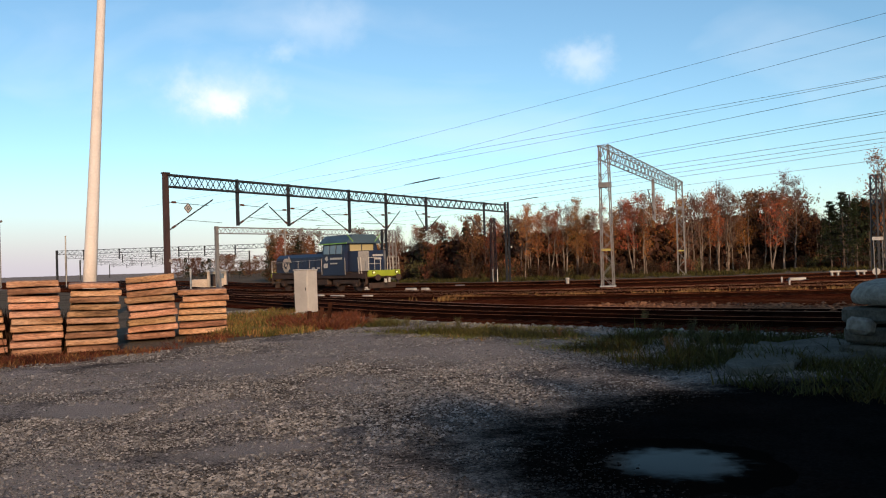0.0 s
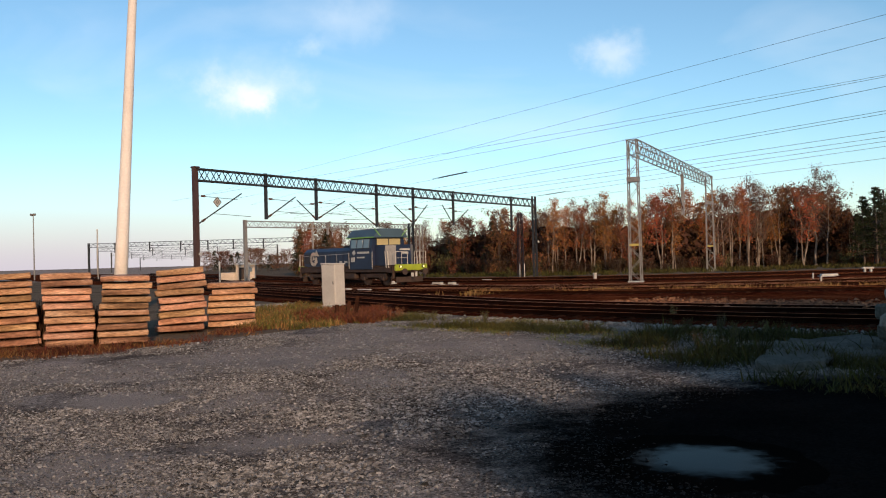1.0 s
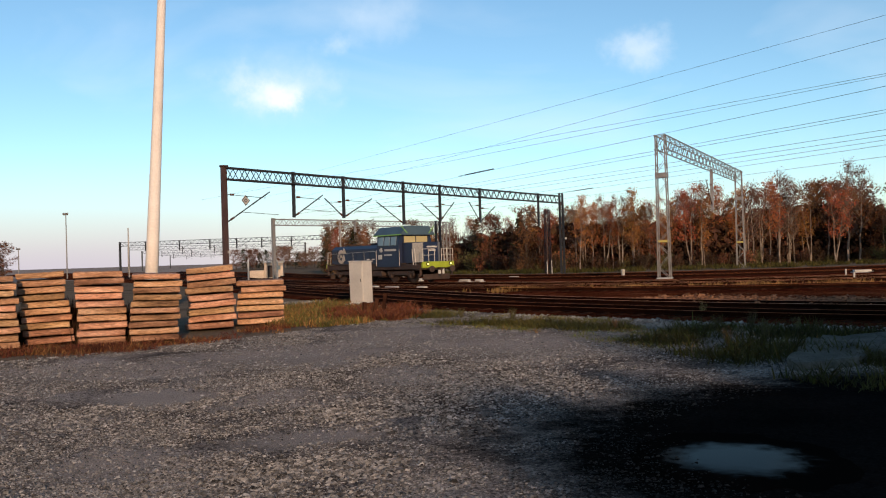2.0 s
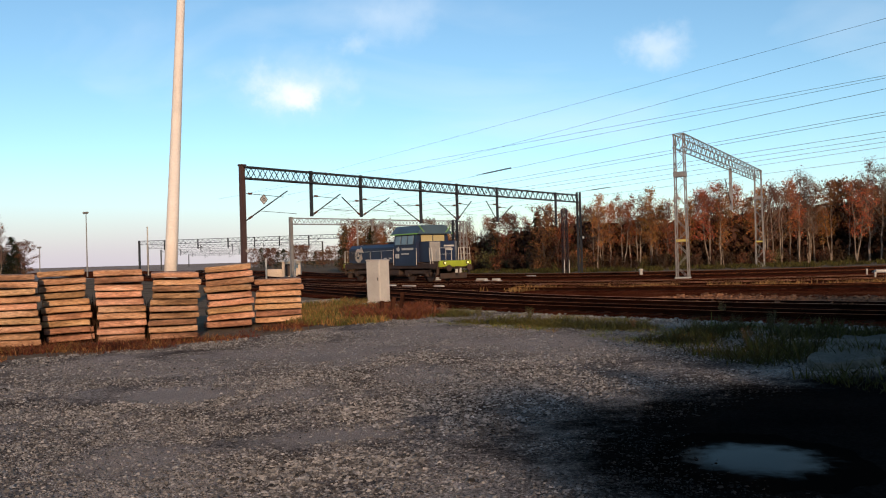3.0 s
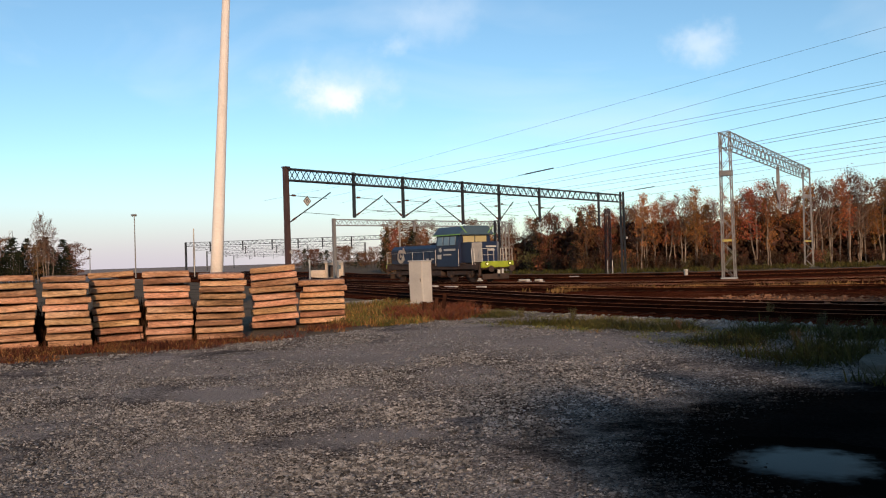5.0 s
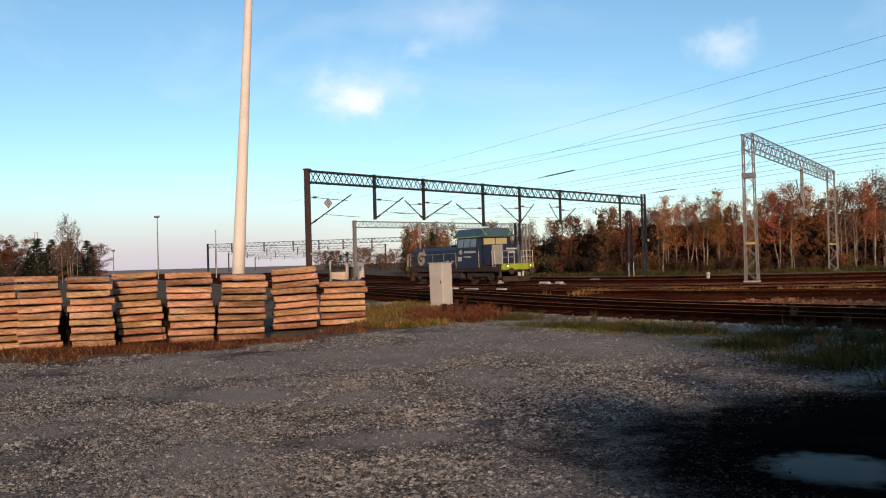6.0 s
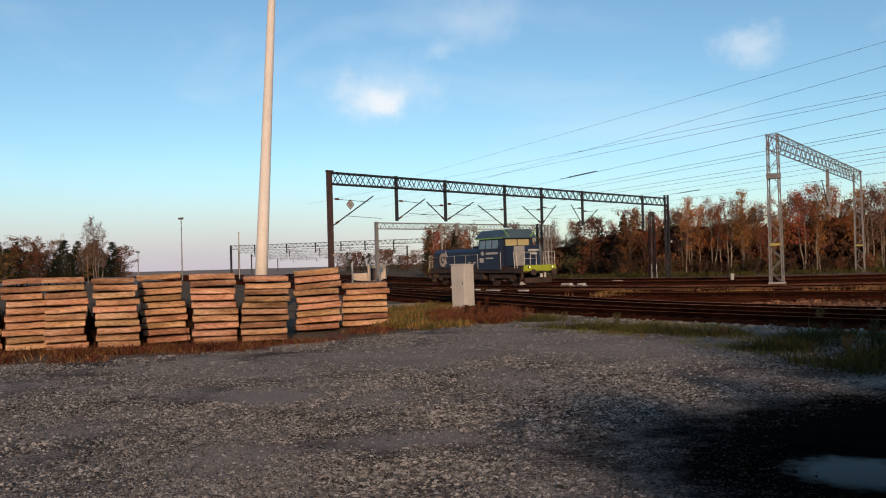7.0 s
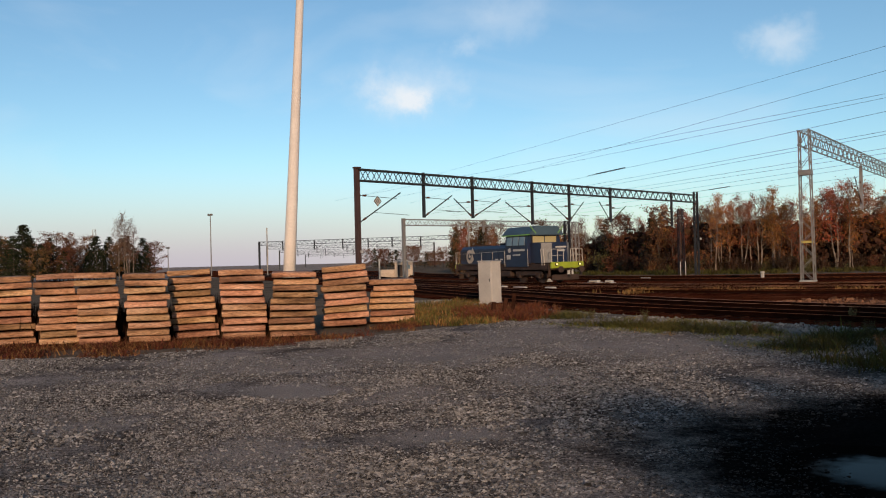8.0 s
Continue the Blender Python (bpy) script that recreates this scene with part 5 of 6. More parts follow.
def tree_meshes(kind, seed):
    """Trunk mesh and crown mesh of a tree 10 m high."""
    rnd, rng = random.Random(seed), np.random.default_rng(seed)
    H = 10.0
    bm = bmesh.new()
    tips, sizes = [], []
    if kind == "pine":
        bar(bm, (0, 0, -0.1), (rnd.uniform(-.2, .2), 0, H * 0.97), 0.3, sides=7, r2=0.02)
        z = H * 0.12
        while z < H * 0.98:
            u = z / H
            reach = (1 - u) ** 0.8 * H * 0.24 + 0.15
            for k in range(rnd.randint(4, 6)):
                a = rnd.uniform(0, 6.28)
                e = Vector((math.cos(a) * reach, math.sin(a) * reach, z + reach * rnd.uniform(0.0, 0.35)))
                bar(bm, (0, 0, z), e, 0.07, sides=3, r2=0.01)
                for q in range(18):
                    s = rnd.uniform(0.25, 1.05)
                    c = Vector((0, 0, z)).lerp(e, s)
                    tips.append((c.x + rnd.gauss(0, .16), c.y + rnd.gauss(0, .16), c.z + rnd.gauss(0, .1)))
                    sizes.append(rnd.uniform(0.11, 0.27))
            z += rnd.uniform(0.35, 0.55)
        trunk = mesh_of("trunk", bm, M["bark"])
        v, f = quads(np.array(tips), np.array(sizes), rng, 0.3)
        return trunk, raw_mesh("crown", v, f, M["needles"])
    # deciduous: one or two stems, ascending limbs, fine twigs
    twig_pts = []
    stems = 1 if kind in ("birch_rust", "birch_bare") and rnd.random() < 0.6 else 2
    leafy = {"birch_rust": 1.0, "birch_gold": 0.8, "birch_bare": 0.24, "broad": 0.95, "red": 1.0}[kind]
    low = {"birch_rust": 0.3, "birch_gold": 0.32, "birch_bare": 0.28, "broad": 0.12, "red": 0.1}[kind]
    spread = {"birch_rust": 0.18, "birch_gold": 0.185, "birch_bare": 0.19, "broad": 0.34, "red": 0.27}[kind]
    for st in range(stems):
        lean = Vector((rnd.uniform(-.07, .07), rnd.uniform(-.07, .07), 0)) * (1 + st)
        base = Vector((rnd.uniform(-.2, .2) * st, rnd.uniform(-.2, .2) * st, -0.1))
        pts = [base]
        n = 7
        for i in range(1, n + 1):
            u = i / n
            pts.append(base + lean * H * u + Vector((rnd.gauss(0, .07), rnd.gauss(0, .07), H * u * (1 - 0.06 * st))))
        for i in range(n):
            w0, w1 = 0.2 * (1 - i / n) + 0.025, 0.2 * (1 - (i + 1) / n) + 0.02
            bar(bm, pts[i], pts[i + 1], w0, sides=6, r2=w1 / 2)
        for k in range(30 // stems + 4):
            u = low + (1 - low) * (k + rnd.random()) / (30 // stems + 4)
            i = min(n - 1, int(u * n))
            s = pts[i].lerp(pts[i + 1], u * n - i)
            a = rnd.uniform(0, 6.28)
            shape = math.sin(math.pi * min(1, max(0.06, (1 - u) / (1 - low) * 0.86 + 0.1))) ** 0.7
            if kind.startswith("birch"):
                shape = min(1.0, 4 * (u - low) / (1 - low) + 0.3) * ((1 - u) / (1 - low)) ** 0.75 * 1.15
            reach = spread * H * (0.2 + 0.8 * shape) * rnd.uniform(0.65, 1.1)
            e = s + Vector((math.cos(a) * reach, math.sin(a) * reach, reach * rnd.uniform(0.55, 1.2)))
            e.z = min(e.z, H * rnd.uniform(0.98, 1.04))
            bar(bm, s, e, 0.06 * (1 - u * 0.6), sides=3, r2=0.008)
            for q in range(9):
                w = rnd.uniform(0.3, 1.0)
                c = s.lerp(e, w)
                d = c + Vector((rnd.gauss(0, .42), rnd.gauss(0, .42), rnd.uniform(0.0, 0.8)))
                twig_pts.append((c, d))
                m = int((8 if kind != "birch_bare" else 10) * leafy * rnd.uniform(0.5, 1.6))
                for _ in range(m):
                    x = c.lerp(d, rnd.uniform(0.2, 1.1))
                    tips.append((x.x + rnd.gauss(0, .2), x.y + rnd.gauss(0, .2), x.z + rnd.gauss(0, .2)))
                    sizes.append(rnd.uniform(0.05, 0.12) * (1.5 if kind == "broad" else 1.0))
    # twigs: narrow triangles in the limbs' mesh
    tv = []
    for c, d in twig_pts:
        for _ in range(1 if kind != "birch_bare" else 3):
            e = d + Vector((rnd.gauss(0, .3), rnd.gauss(0, .3), rnd.gauss(0.1, .25)))
            s = Vector((rnd.gauss(0, 1), rnd.gauss(0, 1), 0)).normalized() * 0.013
            vs = [bm.verts.new(c + s), bm.verts.new(c - s), bm.verts.new(e)]
            bm.faces.new(vs).material_index = 1
    bark = M["bark_birch"] if kind.startswith("birch") else M["bark"]
    trunk = mesh_of("trunk", bm, [bark, M["twigs"]])
    leaf = M[{"birch_rust": "leaf_rust", "birch_gold": "leaf_gold", "birch_bare": "leaf_brown", "broad": "leaf_brown", "red": "leaf_red"}[kind]]
    v, f = quads(np.array(tips), np.array(sizes), rng)
    return trunk, raw_mesh("crown", v, f, leaf)


def shrub_meshes(seed, leaf):
    rnd, rng = random.Random(seed), np.random.default_rng(seed)
    bm = bmesh.new()
    tips, sizes = [], []
    for k in range(16):
        a, r = rnd.uniform(0, 6.28), rnd.uniform(0.2, 0.75)
        e = Vector((math.cos(a) * r, math.sin(a) * r, rnd.uniform(0.6, 1.0)))
        bar(bm, (e.x * 0.1, e.y * 0.1, -0.05), e, 0.03, sides=3, r2=0.004)
        for q in range(42):
            s = rnd.uniform(0.2, 1.0)
            tips.append((e.x * s + rnd.gauss(0, .11), e.y * s + rnd.gauss(0, .11), max(0.02, e.z * s + rnd.gauss(0, .09))))
            sizes.append(rnd.uniform(0.028, 0.062))
    stem = mesh_of("stem", bm, M["bark"])
    v, f = quads(np.array(tips), np.array(sizes), rng)
    return stem, raw_mesh("foliage", v, f, M[leaf])


TREE_LABELS = {"birch_rust": "slender birch with white trunk and rust-orange autumn leaves", "birch_gold": "birch with pale trunk and thinning ochre leaves", "birch_bare": "nearly bare birch with pale trunk and fine brown twigs",
               "broad": "brown-leaved deciduous tree at the forest edge", "red": "low tree with red-brown autumn leaves", "pine": "dark green conifer at the forest edge"}


def build_forest():
    rnd = random.Random(11)
    base = {}
    for kind, n in (("birch_rust", 4), ("birch_gold", 3), ("birch_bare", 4), ("broad", 3), ("red", 2), ("pine", 3)):
        base[kind] = [tree_meshes(kind, 100 + 17 * i + len(kind)) for i in range(n)]

    def tree(kind, az, dist, h, fat=1.0):
        trunk, crown = rnd.choice(base[kind])
        a = radians(az)
        t = thing("pine_tree" if kind == "pine" else "birch_tree" if kind.startswith("birch") else "tree", pose(math.sin(a) * dist, math.cos(a) * dist, -0.06, 0, 0, rnd.uniform(0, 360)) , TREE_LABELS[kind], "tree", "forest edge")
        s = h / 10
        t.scale = (s * fat, s * fat, s)
        part("trunk", trunk, None, t)
        part("crown", crown, None, t)

    def profile(az, table):
        for (a0, v0), (a1, v1) in zip(table, table[1:]):
            if az <= a1:
                return v0 + (v1 - v0) * max(0, (az - a0) / (a1 - a0))
        return table[-1][1]
    az = -11.6
    while az < 34:
        d = profile(az, DIST)
        h = profile(az, TOPS)
        mix = rnd.random()
        if 24.0 < az < 26.8:
            kind = "pine"
        elif az < 6:
            kind = "broad" if mix < 0.42 else "birch_bare" if mix < 0.8 else "birch_rust" if mix < 0.92 else "pine"
        elif az < 16:
            kind = "birch_rust" if mix < 0.62 else "birch_bare" if mix < 0.86 else "birch_gold"
        else:
            kind = "birch_rust" if mix < 0.3 else "birch_bare" if mix < 0.88 else "broad"
        tree(kind, az, d + rnd.uniform(0, 5), h * (rnd.uniform(0.88, 1.08) if rnd.random() < 0.65 else rnd.uniform(0.6, 0.88)), rnd.uniform(0.8, 1.15))
        if rnd.random() < 0.95:
            tree(rnd.choice(["birch_rust", "birch_bare", "broad", "birch_rust", "birch_bare", "pine"]), az + rnd.uniform(-0.5, 0.5), d + rnd.uniform(6, 18), h * rnd.uniform(0.6, 1.05))
        if rnd.random() < 0.85:
            tree(rnd.choice(["broad", "birch_bare", "pine", "broad"]), az + rnd.uniform(-0.5, 0.5), d + rnd.uniform(12, 26), h * rnd.uniform(0.55, 0.8), 1.25)
        az += rnd.uniform(0.32, 0.58)
    # single trees that stand out
    for kind, a, d, h in (("birch_bare", 21.9, 113, 12.2), ("birch_bare", 22.5, 114, 11.6), ("birch_rust", 21.2, 112, 9.5), ("birch_bare", 17.9, 112, 11.6), ("birch_bare", 18.6, 113, 10.8),
                          ("red", 10.5, 97, 5.0), ("red", 3.2, 97, 4.6), ("red", 9.3, 98, 6.4), ("birch_rust", 8.9, 98, 9.2), ("birch_rust", 7.2, 98, 8.6), ("birch_rust", 12.6, 102, 9.6), ("birch_rust", 13.3, 103, 9.9), ("birch_rust", 5.5, 97, 8.6), ("birch_rust", -10.9, 128, 6.8), ("pine", -11.4, 130, 7.4), ("pine", -9.6, 126, 7.0),
                          ("pine", 24.6, 108, 8.4), ("pine", 25.3, 107, 9.4), ("pine", 26.0, 108, 8.6), ("pine", 26.7, 109, 7.6), ("birch_rust", 27.6, 112, 14.0), ("birch_bare", 28.4, 114, 13.4)):
        tree(kind, a, d, h * 0.94)
    # wood on the far side of the yard
    for i in range(64):
        a = -40.5 + 9.4 * (i + rnd.random()) / 64
        tree("pine" if rnd.random() < 0.86 else "broad", a, rnd.uniform(148, 172), rnd.choice([5.2, 6.2, 7.6, 9.4]) * (1.0 if a < -36 else 0.8), 1.35)
    for a, h in ((-33.2, 9.6), (-32.9, 10.6), (-32.65, 9.8), (-32.4, 8.6)):
        tree("birch_bare", a, 150, h, 0.8)
    # unseen trees added behind the yard, so that their tops shade its far corner
    for i in range(34):
        x = 11.5 + 26 * (i + rnd.random()) / 34
        y = -22 - rnd.uniform(0, 7)
        h = min(12.2, 7.2 + 0.42 * (x - 11.5)) * rnd.uniform(0.88, 1.02)
        tree("pine" if i % 3 else "broad", math.degrees(math.atan2(x, y)), math.hypot(x, y), h, 1.5)
    # low far woods behind the gantries
    for i in range(36):
        a = -17.5 + 8 * (i + rnd.random()) / 36
        tree(rnd.choice(["broad", "birch_bare", "broad", "pine"]), a, rnd.uniform(225, 300), rnd.uniform(4.0, 6.2), 1.5)
    # undergrowth
    shrubs = [shrub_meshes(i, leaf) for i, leaf in enumerate(("leaf_brown", "leaf_olive", "thicket", "thicket", "thicket", "thicket"))]
    az = -11.6
    while az < 34:
        d = profile(az, DIST)
        stem, fol = rnd.choice(shrubs if az > 7 else shrubs[:2] + shrubs[3:5])
        a = radians(az)
        r = d - rnd.uniform(-3.5, 1.5)
        t = thing("shrub", pose(math.sin(a) * r, math.cos(a) * r, -0.06, 0, 0, rnd.uniform(0, 360)), "dense dark brown shrub under the trees", "shrub", "forest undergrowth")
        h = rnd.uniform(1.0, 2.8) if az < 6 else rnd.uniform(0.8, 1.9)
        t.scale = (h * 0.9, h * 0.9, h)
        part("stem", stem, None, t)
        part("foliage", fol, None, t)
        az += rnd.uniform(0.16, 0.36)
    # deep thicket inside the wood, its dark colour painting the shade there
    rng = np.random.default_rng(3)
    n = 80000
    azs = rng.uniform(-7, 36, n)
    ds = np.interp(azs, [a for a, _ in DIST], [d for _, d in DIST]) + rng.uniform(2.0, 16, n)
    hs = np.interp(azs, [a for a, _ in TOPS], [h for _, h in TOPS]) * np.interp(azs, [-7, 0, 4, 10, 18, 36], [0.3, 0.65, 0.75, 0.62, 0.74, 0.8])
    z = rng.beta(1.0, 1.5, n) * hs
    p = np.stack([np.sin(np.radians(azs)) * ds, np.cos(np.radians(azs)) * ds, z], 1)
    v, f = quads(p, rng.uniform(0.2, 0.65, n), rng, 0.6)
    tagged(new("thicket", raw_mesh("thicket", v, f, M["thicket"])), "tangled thicket deep between the tree trunks, coloured dark for the wood's shade", "thicket", kind="stuff")


DIST = [(-14, 135), (-12, 130), (-2.3, 112), (1.5, 98), (9, 97), (12.3, 101), (21, 116), (27.6, 116), (34, 118)]
TOPS = [(-14, 7.2), (-12, 7.4), (-6, 6.5), (-2.3, 6.9), (1.5, 7.1), (8.8, 7.8), (12.3, 8.5), (17, 9.2), (22.3, 10.2), (25, 7.4), (27.6, 11.6), (34, 12)]
build_forest()



def build_weeds():
    """Single tall weeds along the verge."""
    rnd = random.Random(4)
    kinds = [shrub_meshes(200 + i, leaf) for i, leaf in enumerate(("leaf_olive", "leaf_gold", "leaf_brown"))]
    for x, y, h, k in ((5.9, 25.1, 0.7, 0), (6.0, 20.6, 0.75, 0), (5.2, 20.8, 0.6, 0), (-2.4, 28.0, 0.7, 2), (-1.2, 26.8, 0.55, 0), (4.3, 21.0, 0.5, 0), (0.4, 25.6, 0.6, 0), (2.9, 21.6, 0.45, 2), (6.7, 19.6, 0.6, 0), (4.6, 17.6, 0.55, 2), (5.6, 18.4, 0.7, 0)):
        stem, fol = kinds[k]
        t = thing("weed_plant", pose(x, y, -0.03, 0, 0, rnd.uniform(0, 360)), ("tall yellowing weed" if k == 1 else "leafy green weed" if k == 0 else "withered brown weed") + " on the track verge", "weed", "verge weeds")
        t.scale = (h * 0.32, h * 0.32, h * 0.68)
        part("stem", stem, None, t)
        part("foliage", fol, None, t)


build_weeds()

# ---------------------------------------------------------------- stones, grass and weeds


def inside(poly, x, y):
    c = np.zeros(len(x), bool)
    n = len(poly)
    for i in range(n):
        x0, y0 = poly[i]
        x1, y1 = poly[(i + 1) % n]
        cond = ((y0 > y) != (y1 > y)) & (x < (x1 - x0) * (y - y0) / ((y1 - y0) or 1e-9) + x0)
        c ^= cond
    return c


def field_noise(x, y, s, o=0.0):
    return np.array([noise.noise(Vector((a * s + o, b * s - o, 0.3))) for a, b in zip(x, y)])


def stones(name, x, y, z, size, mat, label, rng):
    """Squashed, crooked stones half sunk in the ground."""
    n = len(x)
    octa = np.array([(0.95, 0.75, -0.15), (-0.95, 0.75, -0.15), (-0.95, -0.75, -0.15), (0.95, -0.75, -0.15), (0.6, 0.1, 0.5), (-0.55, -0.05, 0.5)])
    f0 = np.array([(0, 1, 5), (0, 5, 4), (1, 2, 5), (2, 3, 4), (2, 4, 5), (3, 0, 4)])
    v = octa[None] * (1 + rng.uniform(-0.35, 0.3, (n, 6, 1))) + rng.uniform(-0.2, 0.2, (n, 6, 3))
    ang = rng.uniform(0, 6.283, n)
    c, s = np.cos(ang)[:, None], np.sin(ang)[:, None]
    vx, vy = v[..., 0] * c - v[..., 1] * s, v[..., 0] * s + v[..., 1] * c
    v = np.stack([vx, vy * 0.8, v[..., 2]], -1) * size[:, None, None] + np.stack([x, y, z + size * 0.2], -1)[:, None]
    f = (f0[None] + 6 * np.arange(n)[:, None, None]).reshape(-1, 3)
    tagged(new(name, raw_mesh(name, v.reshape(-1, 3), f, mat)), label, "gravel", kind="stuff")


def near_patch(x, y, patches):
    """Distance to the nearest patch's middle, 1 at its rim."""
    best = np.full(len(x), 9.0)
    for (cx, cy), (rx, ry), turn in patches:
        c, s = math.cos(radians(turn)), math.sin(radians(turn))
        best = np.minimum(best, np.hypot(((x - cx) * c + (y - cy) * s) / rx, ((y - cy) * c - (x - cx) * s) / ry))
    return best


def build_stones():
    rng = np.random.default_rng(8)
    yard = [(p.x, p.y) for p in smooth_path(YARD, 4)]
    n = 420000
    r = 5.4 + 21.6 * rng.uniform(0, 1, n) ** 1.45
    a = np.radians(rng.uniform(-42, 30, n))
    x, y = np.sin(a) * r, np.cos(a) * r
    ok = inside(yard, x, y)
    x, y, r = x[ok], y[ok], r[ok]
    k = field_noise(x, y, 0.45) * 0.65 + field_noise(x, y, 1.3, 5) * 0.6 + field_noise(x, y, 4.0, 8) * 0.25
    dusty, rough_zone = near_patch(x, y, DUST), near_patch(x, y, COARSE)
    keep = rng.uniform(-0.3, 0.6, len(x)) < np.where(rough_zone < 1.0 + k, 0.5, k * 1.2 + 0.3)
    keep &= (dusty > 1.0 + k * 0.9) | (rng.uniform(0, 1, len(x)) < 0.38)
    mud_shade_reach = np.hypot((x - 6.95) / 6.9, (y - 8.5) / 5.4)
    keep &= rng.uniform(0.76, 1.25, len(x)) < mud_shade_reach + 0.02
    verge = (x > -3.5) & (y > 23.5 - 1.05 * x)
    keep &= ~verge | (rng.uniform(0, 1, len(x)) < 0.6)
    x, y, r, rough_zone = x[keep], y[keep], r[keep], rough_zone[keep]
    size = np.clip(rng.lognormal(-4.75, 0.4, len(x)) * (0.7 + r / 30), 0.005, 0.026)
    coarse = rng.uniform(0, 1, len(x)) < 0.06 + 0.25 * np.clip(field_noise(x, y, 0.7, 2) * 2, 0, 1)
    size = np.where(coarse, np.clip(size * 1.6, 0.012, 0.034), size)
    size = np.where((rough_zone < 1.1) & (rng.uniform(0, 1, len(x)) < 0.4), rng.uniform(0.012, 0.031, len(x)), size)
    stones("yard_gravel", x, y, np.zeros(len(x)), size, M["stone"], "loose pale grey gravel stones scattered over the yard", rng)
    # clean stones along the shoulder of the nearest track, rusty ones between the tracks
    for name, mat, label, count, lo, hi, off in (("shoulder_stones", "grey_stone", "pale crushed stones along the track shoulder", 8000, 0.2, 0.8, -2.5), ("track_stones", "ballast_stone", "rusty crushed stones between the rails", 26000, 0, 1, 2.0)):
        pts = smooth_path(TRACKS[0][1:6], 30)
        i = rng.integers(0, len(pts) - 1, count)
        P = np.array([(p.x, p.y) for p in pts])
        D = np.array([(lambda s: (s.x, s.y))(side_of(pts[min(j, len(pts) - 2)], pts[min(j, len(pts) - 2) + 1])) for j in range(len(pts))])
        u = rng.uniform(0, 1, count)[:, None]
        w = rng.normal(0, 0.75, count) - 2.6 if off < 0 else rng.uniform(-1.3, 7.0, count)
        q = P[i] * (1 - u) + P[np.minimum(i + 1, len(pts) - 1)] * u - D[i] * -w[:, None]
        stones(name, q[:, 0], q[:, 1], np.full(count, -0.02), np.clip(rng.lognormal(-3.5, 0.35, count), 0.015, 0.08), M[mat], label, rng)


def build_loose_stones():
    rng = np.random.default_rng(31)
    pts = smooth_path(TRACKS[1][1:5], 40)
    n = 8000
    i = rng.integers(0, len(pts) - 1, n)
    P = np.array([(p.x, p.y) for p in pts])
    d = P[i + 1] - P[i]
    d /= np.linalg.norm(d, axis=1, keepdims=True)
    q = P[i] + d * rng.uniform(-0.3, 0.3, n)[:, None] + np.stack([-d[:, 1], d[:, 0]], 1) * -(2.7 + rng.normal(0, 1.0, n))[:, None]
    stones("loose_stones", q[:, 0], q[:, 1], np.full(n, 0.0) + 0.1 * np.clip(rng.normal(0.4, 0.5, n), 0, 1.2), np.clip(rng.lognormal(-3.2, 0.5, n), 0.02, 0.12), M["orange_stone"], "loose pale orange stones tipped beside the track", rng)


M["orange_stone"] = material("pale_orange_stone", [(0.09, 0.036, 0.017), (0.22, 0.11, 0.06)], scale=5, island=0.6, bump=0, spec=0.1)
build_stones()
build_loose_stones()
M["grass_green"] = leaf_material("green_grass", [(0.06, 0.066, 0.015), (0.13, 0.12, 0.03)], hue=0.03)
M["grass_dry"] = leaf_material("dry_grass", [(0.14, 0.075, 0.024), (0.25, 0.14, 0.048)], hue=0.012)
M["grass_rust"] = leaf_material("rusty_dead_weeds", [(0.07, 0.02, 0.01), (0.13, 0.042, 0.02)], hue=0.015)
M["grass_dark"] = leaf_material("dark_weeds", [(0.028, 0.028, 0.005), (0.066, 0.06, 0.012)], hue=0.03)


def blades(name, x, y, h, mat, label, rng, width=0.012, lean=0.35):
    n = len(x)
    a = rng.uniform(0, 6.283, n)
    s = np.stack([np.cos(a), np.sin(a), np.zeros(n)], -1) * (width * rng.uniform(0.6, 1.5, n))[:, None]
    base = np.stack([x, y, np.full(n, -0.05)], -1)
    d = np.stack([rng.normal(0, lean, n), rng.normal(0, lean, n), np.ones(n)], -1) * h[:, None]
    mid = base + d * 0.55
    tip = base + d * np.array([1.25, 1.25, 0.95])
    v = np.stack([base - s, base + s, mid + s * 0.8, mid - s * 0.8, tip], 1).reshape(-1, 3)
    k = 5 * np.arange(n)[:, None]
    faces = np.concatenate([k + np.array([0, 1, 2, 3])], 0).tolist() + (k + np.array([3, 2, 4])).tolist()
    me = bpy.data.meshes.new(name)
    me.from_pydata(v.tolist(), [], faces)
    me.materials.append(mat)
    tagged(new(name, me), label, "grass", kind="stuff")


def tufts(rng, pts, spread, per, hmin, hmax):
    """Blade places and heights: tufts round the points."""
    m = len(pts)
    r = rng.uniform(0.5, 1.5, m)
    x = np.repeat(pts[:, 0], per) + rng.normal(0, spread, m * per)
    y = np.repeat(pts[:, 1], per) + rng.normal(0, spread, m * per)
    h = rng.uniform(hmin, hmax, m * per) * np.repeat(r, per)
    return x, y, h


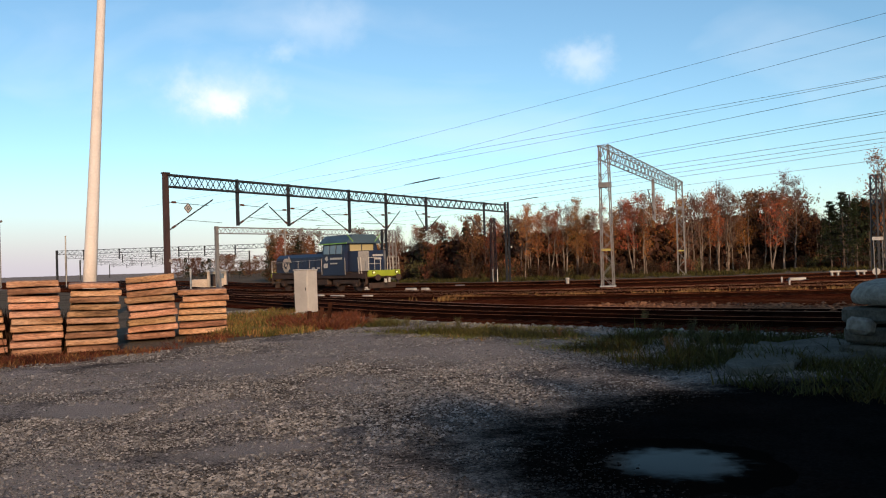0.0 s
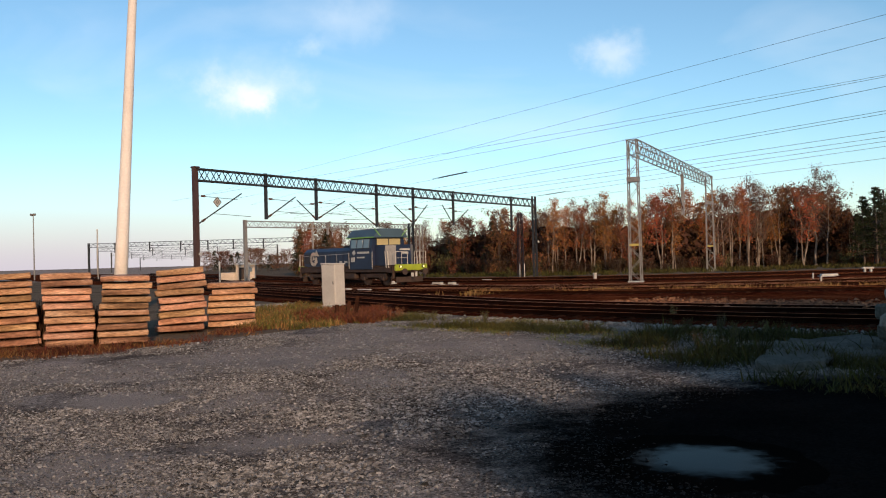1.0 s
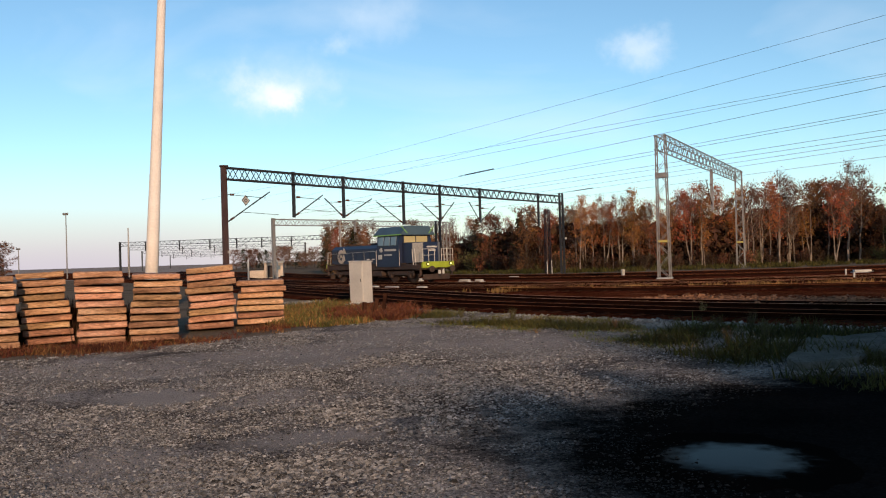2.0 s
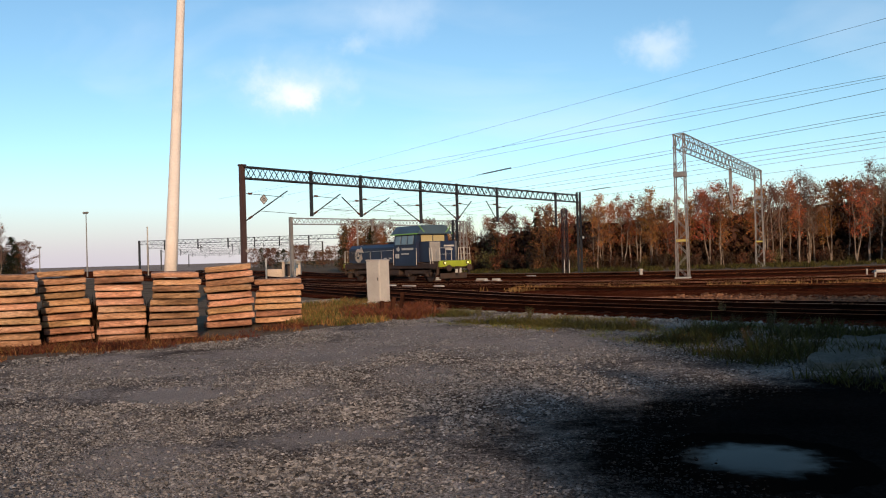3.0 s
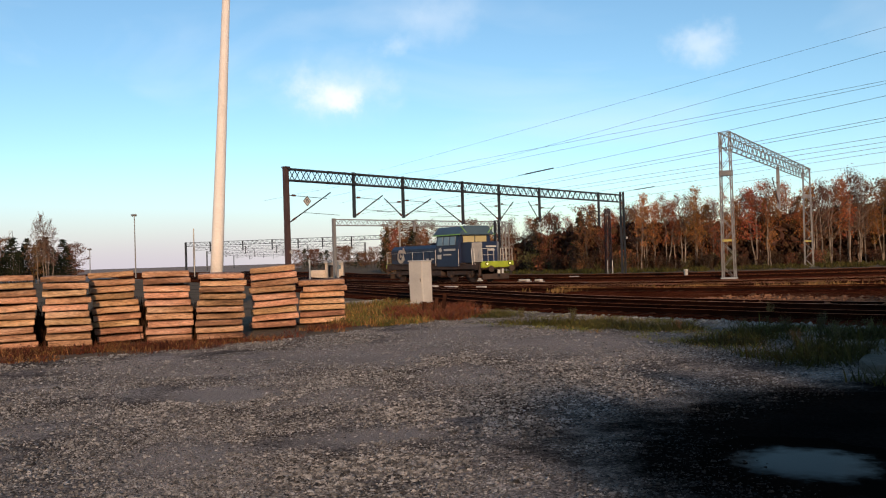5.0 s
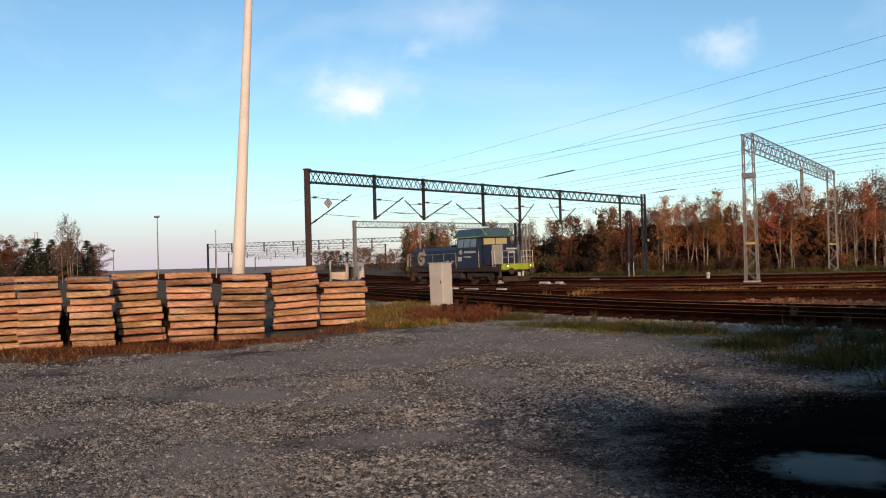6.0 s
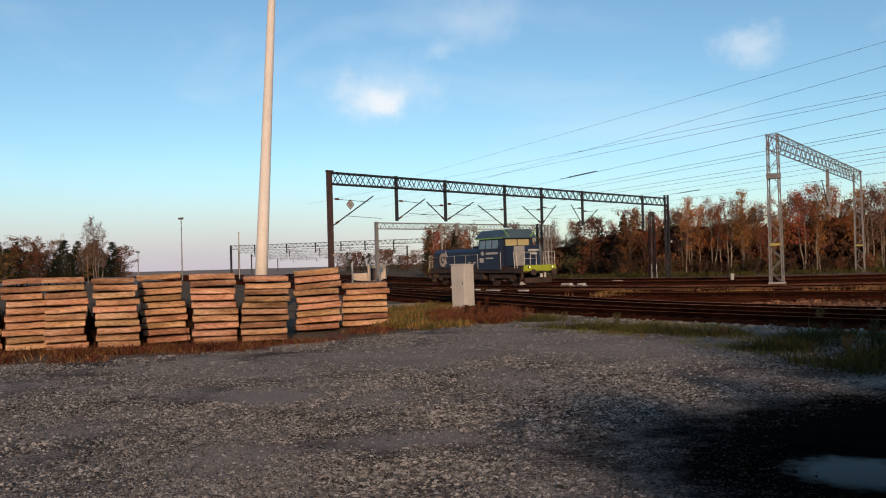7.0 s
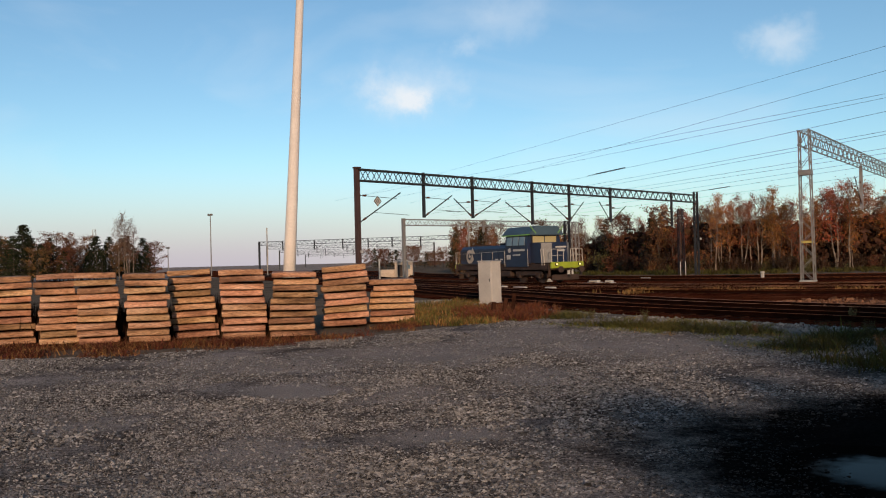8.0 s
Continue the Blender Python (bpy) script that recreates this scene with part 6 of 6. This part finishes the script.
def build_grass():
    rng = np.random.default_rng(21)

    def scatter(poly, n):
        P = np.array(poly)
        x, y = rng.uniform(P[:, 0].min(), P[:, 0].max(), n * 4), rng.uniform(P[:, 1].min(), P[:, 1].max(), n * 4)
        ok = inside(poly, x, y)
        x, y = x[ok][:n], y[ok][:n]
        keep = field_noise(x, y, 0.6, 3.0) * 1.7 + field_noise(x, y, 2.2, 1.0) * 0.5 > rng.uniform(-0.45, 0.5, len(x))
        return np.stack([x[keep], y[keep]], 1)
    verge = [(-3.4, 25.2), (-0.8, 22.9), (1.0, 20.9), (2.2, 18.6), (3.4, 16.2), (8.5, 18.0), (8.3, 19.4), (4.2, 23.4), (0.8, 26.8), (-2.4, 30.6), (-4.0, 29)]
    strip = [(-3.0, 26.0), (0.4, 22.8), (2.0, 21.2), (3.6, 21.6), (0.8, 25.2), (-2.2, 28.8)]
    x, y, h = tufts(rng, scatter(verge, 1500), 0.12, 22, 0.04, 0.14)
    blades("verge_grass", x, y, h, M["grass_green"], "patchy green-yellow grass between the yard and track", rng, 0.008, 0.6)
    x, y, h = tufts(rng, scatter(strip, 520), 0.12, 30, 0.07, 0.26)
    blades("verge_weeds", x, y, h, M["grass_green"], "taller green weeds along the track shoulder", rng, 0.009, 0.5)
    x, y, h = tufts(rng, scatter(verge, 420), 0.11, 14, 0.03, 0.12)
    blades("dry_verge_grass", x, y, h, M["grass_dry"], "dry straw-coloured grass along the yard edge", rng)
    right = [(2.6, 18.6), (3.4, 15.0), (4.3, 12.4), (5.6, 10.8), (9, 11), (10, 16), (9, 19), (5.2, 21.4)]
    x, y, h = tufts(rng, scatter(right, 1900), 0.15, 22, 0.04, 0.22)
    blades("dark_weeds", x, y, h, M["grass_dark"], "rank dark green weeds round the slabs", rng, 0.009, 0.55)
    x, y, h = tufts(rng, scatter(right, 480), 0.13, 18, 0.12, 0.42)
    blades("tall_weeds", x, y, h, M["grass_dark"], "tall weeds at the corner of the yard", rng, 0.01, 0.4)
    foot = [(-22, 15.7), (-14, 16.0), (-10.9, 16.8), (-8.3, 18.9), (-6.4, 21.5), (-6.0, 24.0), (-6.6, 25.8), (-8.2, 23.6), (-8.4, 21.4), (-12, 20.0), (-22, 19.6)]
    x, y, h = tufts(rng, scatter(foot, 1000), 0.13, 18, 0.03, 0.18)
    blades("stack_foot_grass", x, y, h, M["grass_dry"], "dry ochre grass at the foot of the timber stacks", rng, 0.008, 0.5)
    x, y, h = tufts(rng, scatter(foot, 1900), 0.13, 18, 0.03, 0.2)
    blades("stack_foot_weeds", x, y, h, M["grass_rust"], "rusty dead weeds at the foot of the timber stacks", rng, 0.008, 0.5)
    # rank weeds added between the stacks, coloured dark to stand for the gaps' shade
    mid = np.array([((a[0][0] + b[0][0]) / 2 * u, (a[0][1] + b[0][1]) / 2 * u) for a, b in zip(STACKS[2:], STACKS[3:]) for u in (1.04, 1.06, 1.08, 1.10, 1.12)])
    x, y, h = tufts(rng, mid, 0.17, 260, 0.15, 0.95)
    blades("gap_weeds", x, y, h, M["thicket"], "dark weeds between the timber stacks, filling the gaps in place of shade", rng, 0.014, 0.15)
    corner = [(-7.2, 26.2), (-5.6, 24.4), (-4.2, 25.6), (-4.2, 30), (-5.8, 38.5), (-8.6, 40), (-9.4, 34)]
    x, y, h = tufts(rng, scatter(corner, 1000), 0.14, 16, 0.05, 0.22)
    blades("long_dry_grass", x, y, h, M["grass_dry"], "long dry yellow grass beside the cabinet", rng, 0.014)
    x, y, h = tufts(rng, scatter(corner, 1100), 0.14, 16, 0.06, 0.25)
    blades("long_green_grass", x, y, h, M["grass_green"], "long yellow-green grass beside the cabinet", rng, 0.014)
    heap = [(-5.4, 27.2), (-3.2, 26.4), (-2.6, 28.6), (-3.6, 33.2), (-5.6, 34), (-6.4, 31)]
    x, y, h = tufts(rng, scatter(heap, 800), 0.12, 24, 0.08, 0.32)
    blades("dead_weeds", x, y, h, M["grass_rust"], "heap of rusty dead weeds in front of the cabinet", rng, 0.016, 0.6)
    # grass tufts between the far tracks and in front of the wood
    for poly, n, mat, hmax, label in (([(-2, 44.8), (8, 43.2), (22, 42.3), (36, 42), (36, 43.4), (22, 43.8), (8, 45), (-2, 47.2)], 900, "grass_dry", 0.3, "straw-coloured grass between two tracks"),
                                      ([(8, 88), (16, 84), (30, 84), (55, 94), (62, 112), (36, 104), (14, 95)], 1600, "grass_dark", 0.4, "dry dark grass in front of the wood"),
                                      ([(-12, 100), (4, 87), (14, 84), (12, 94), (0, 100), (-10, 112)], 900, "grass_dark", 0.45, "rough grass in front of the wood")):
        x, y, h = tufts(rng, scatter(poly, n), 0.2, 12, 0.12, hmax)
        blades("rough_grass", x, y, h, M[mat], label, rng, 0.03)


build_grass()
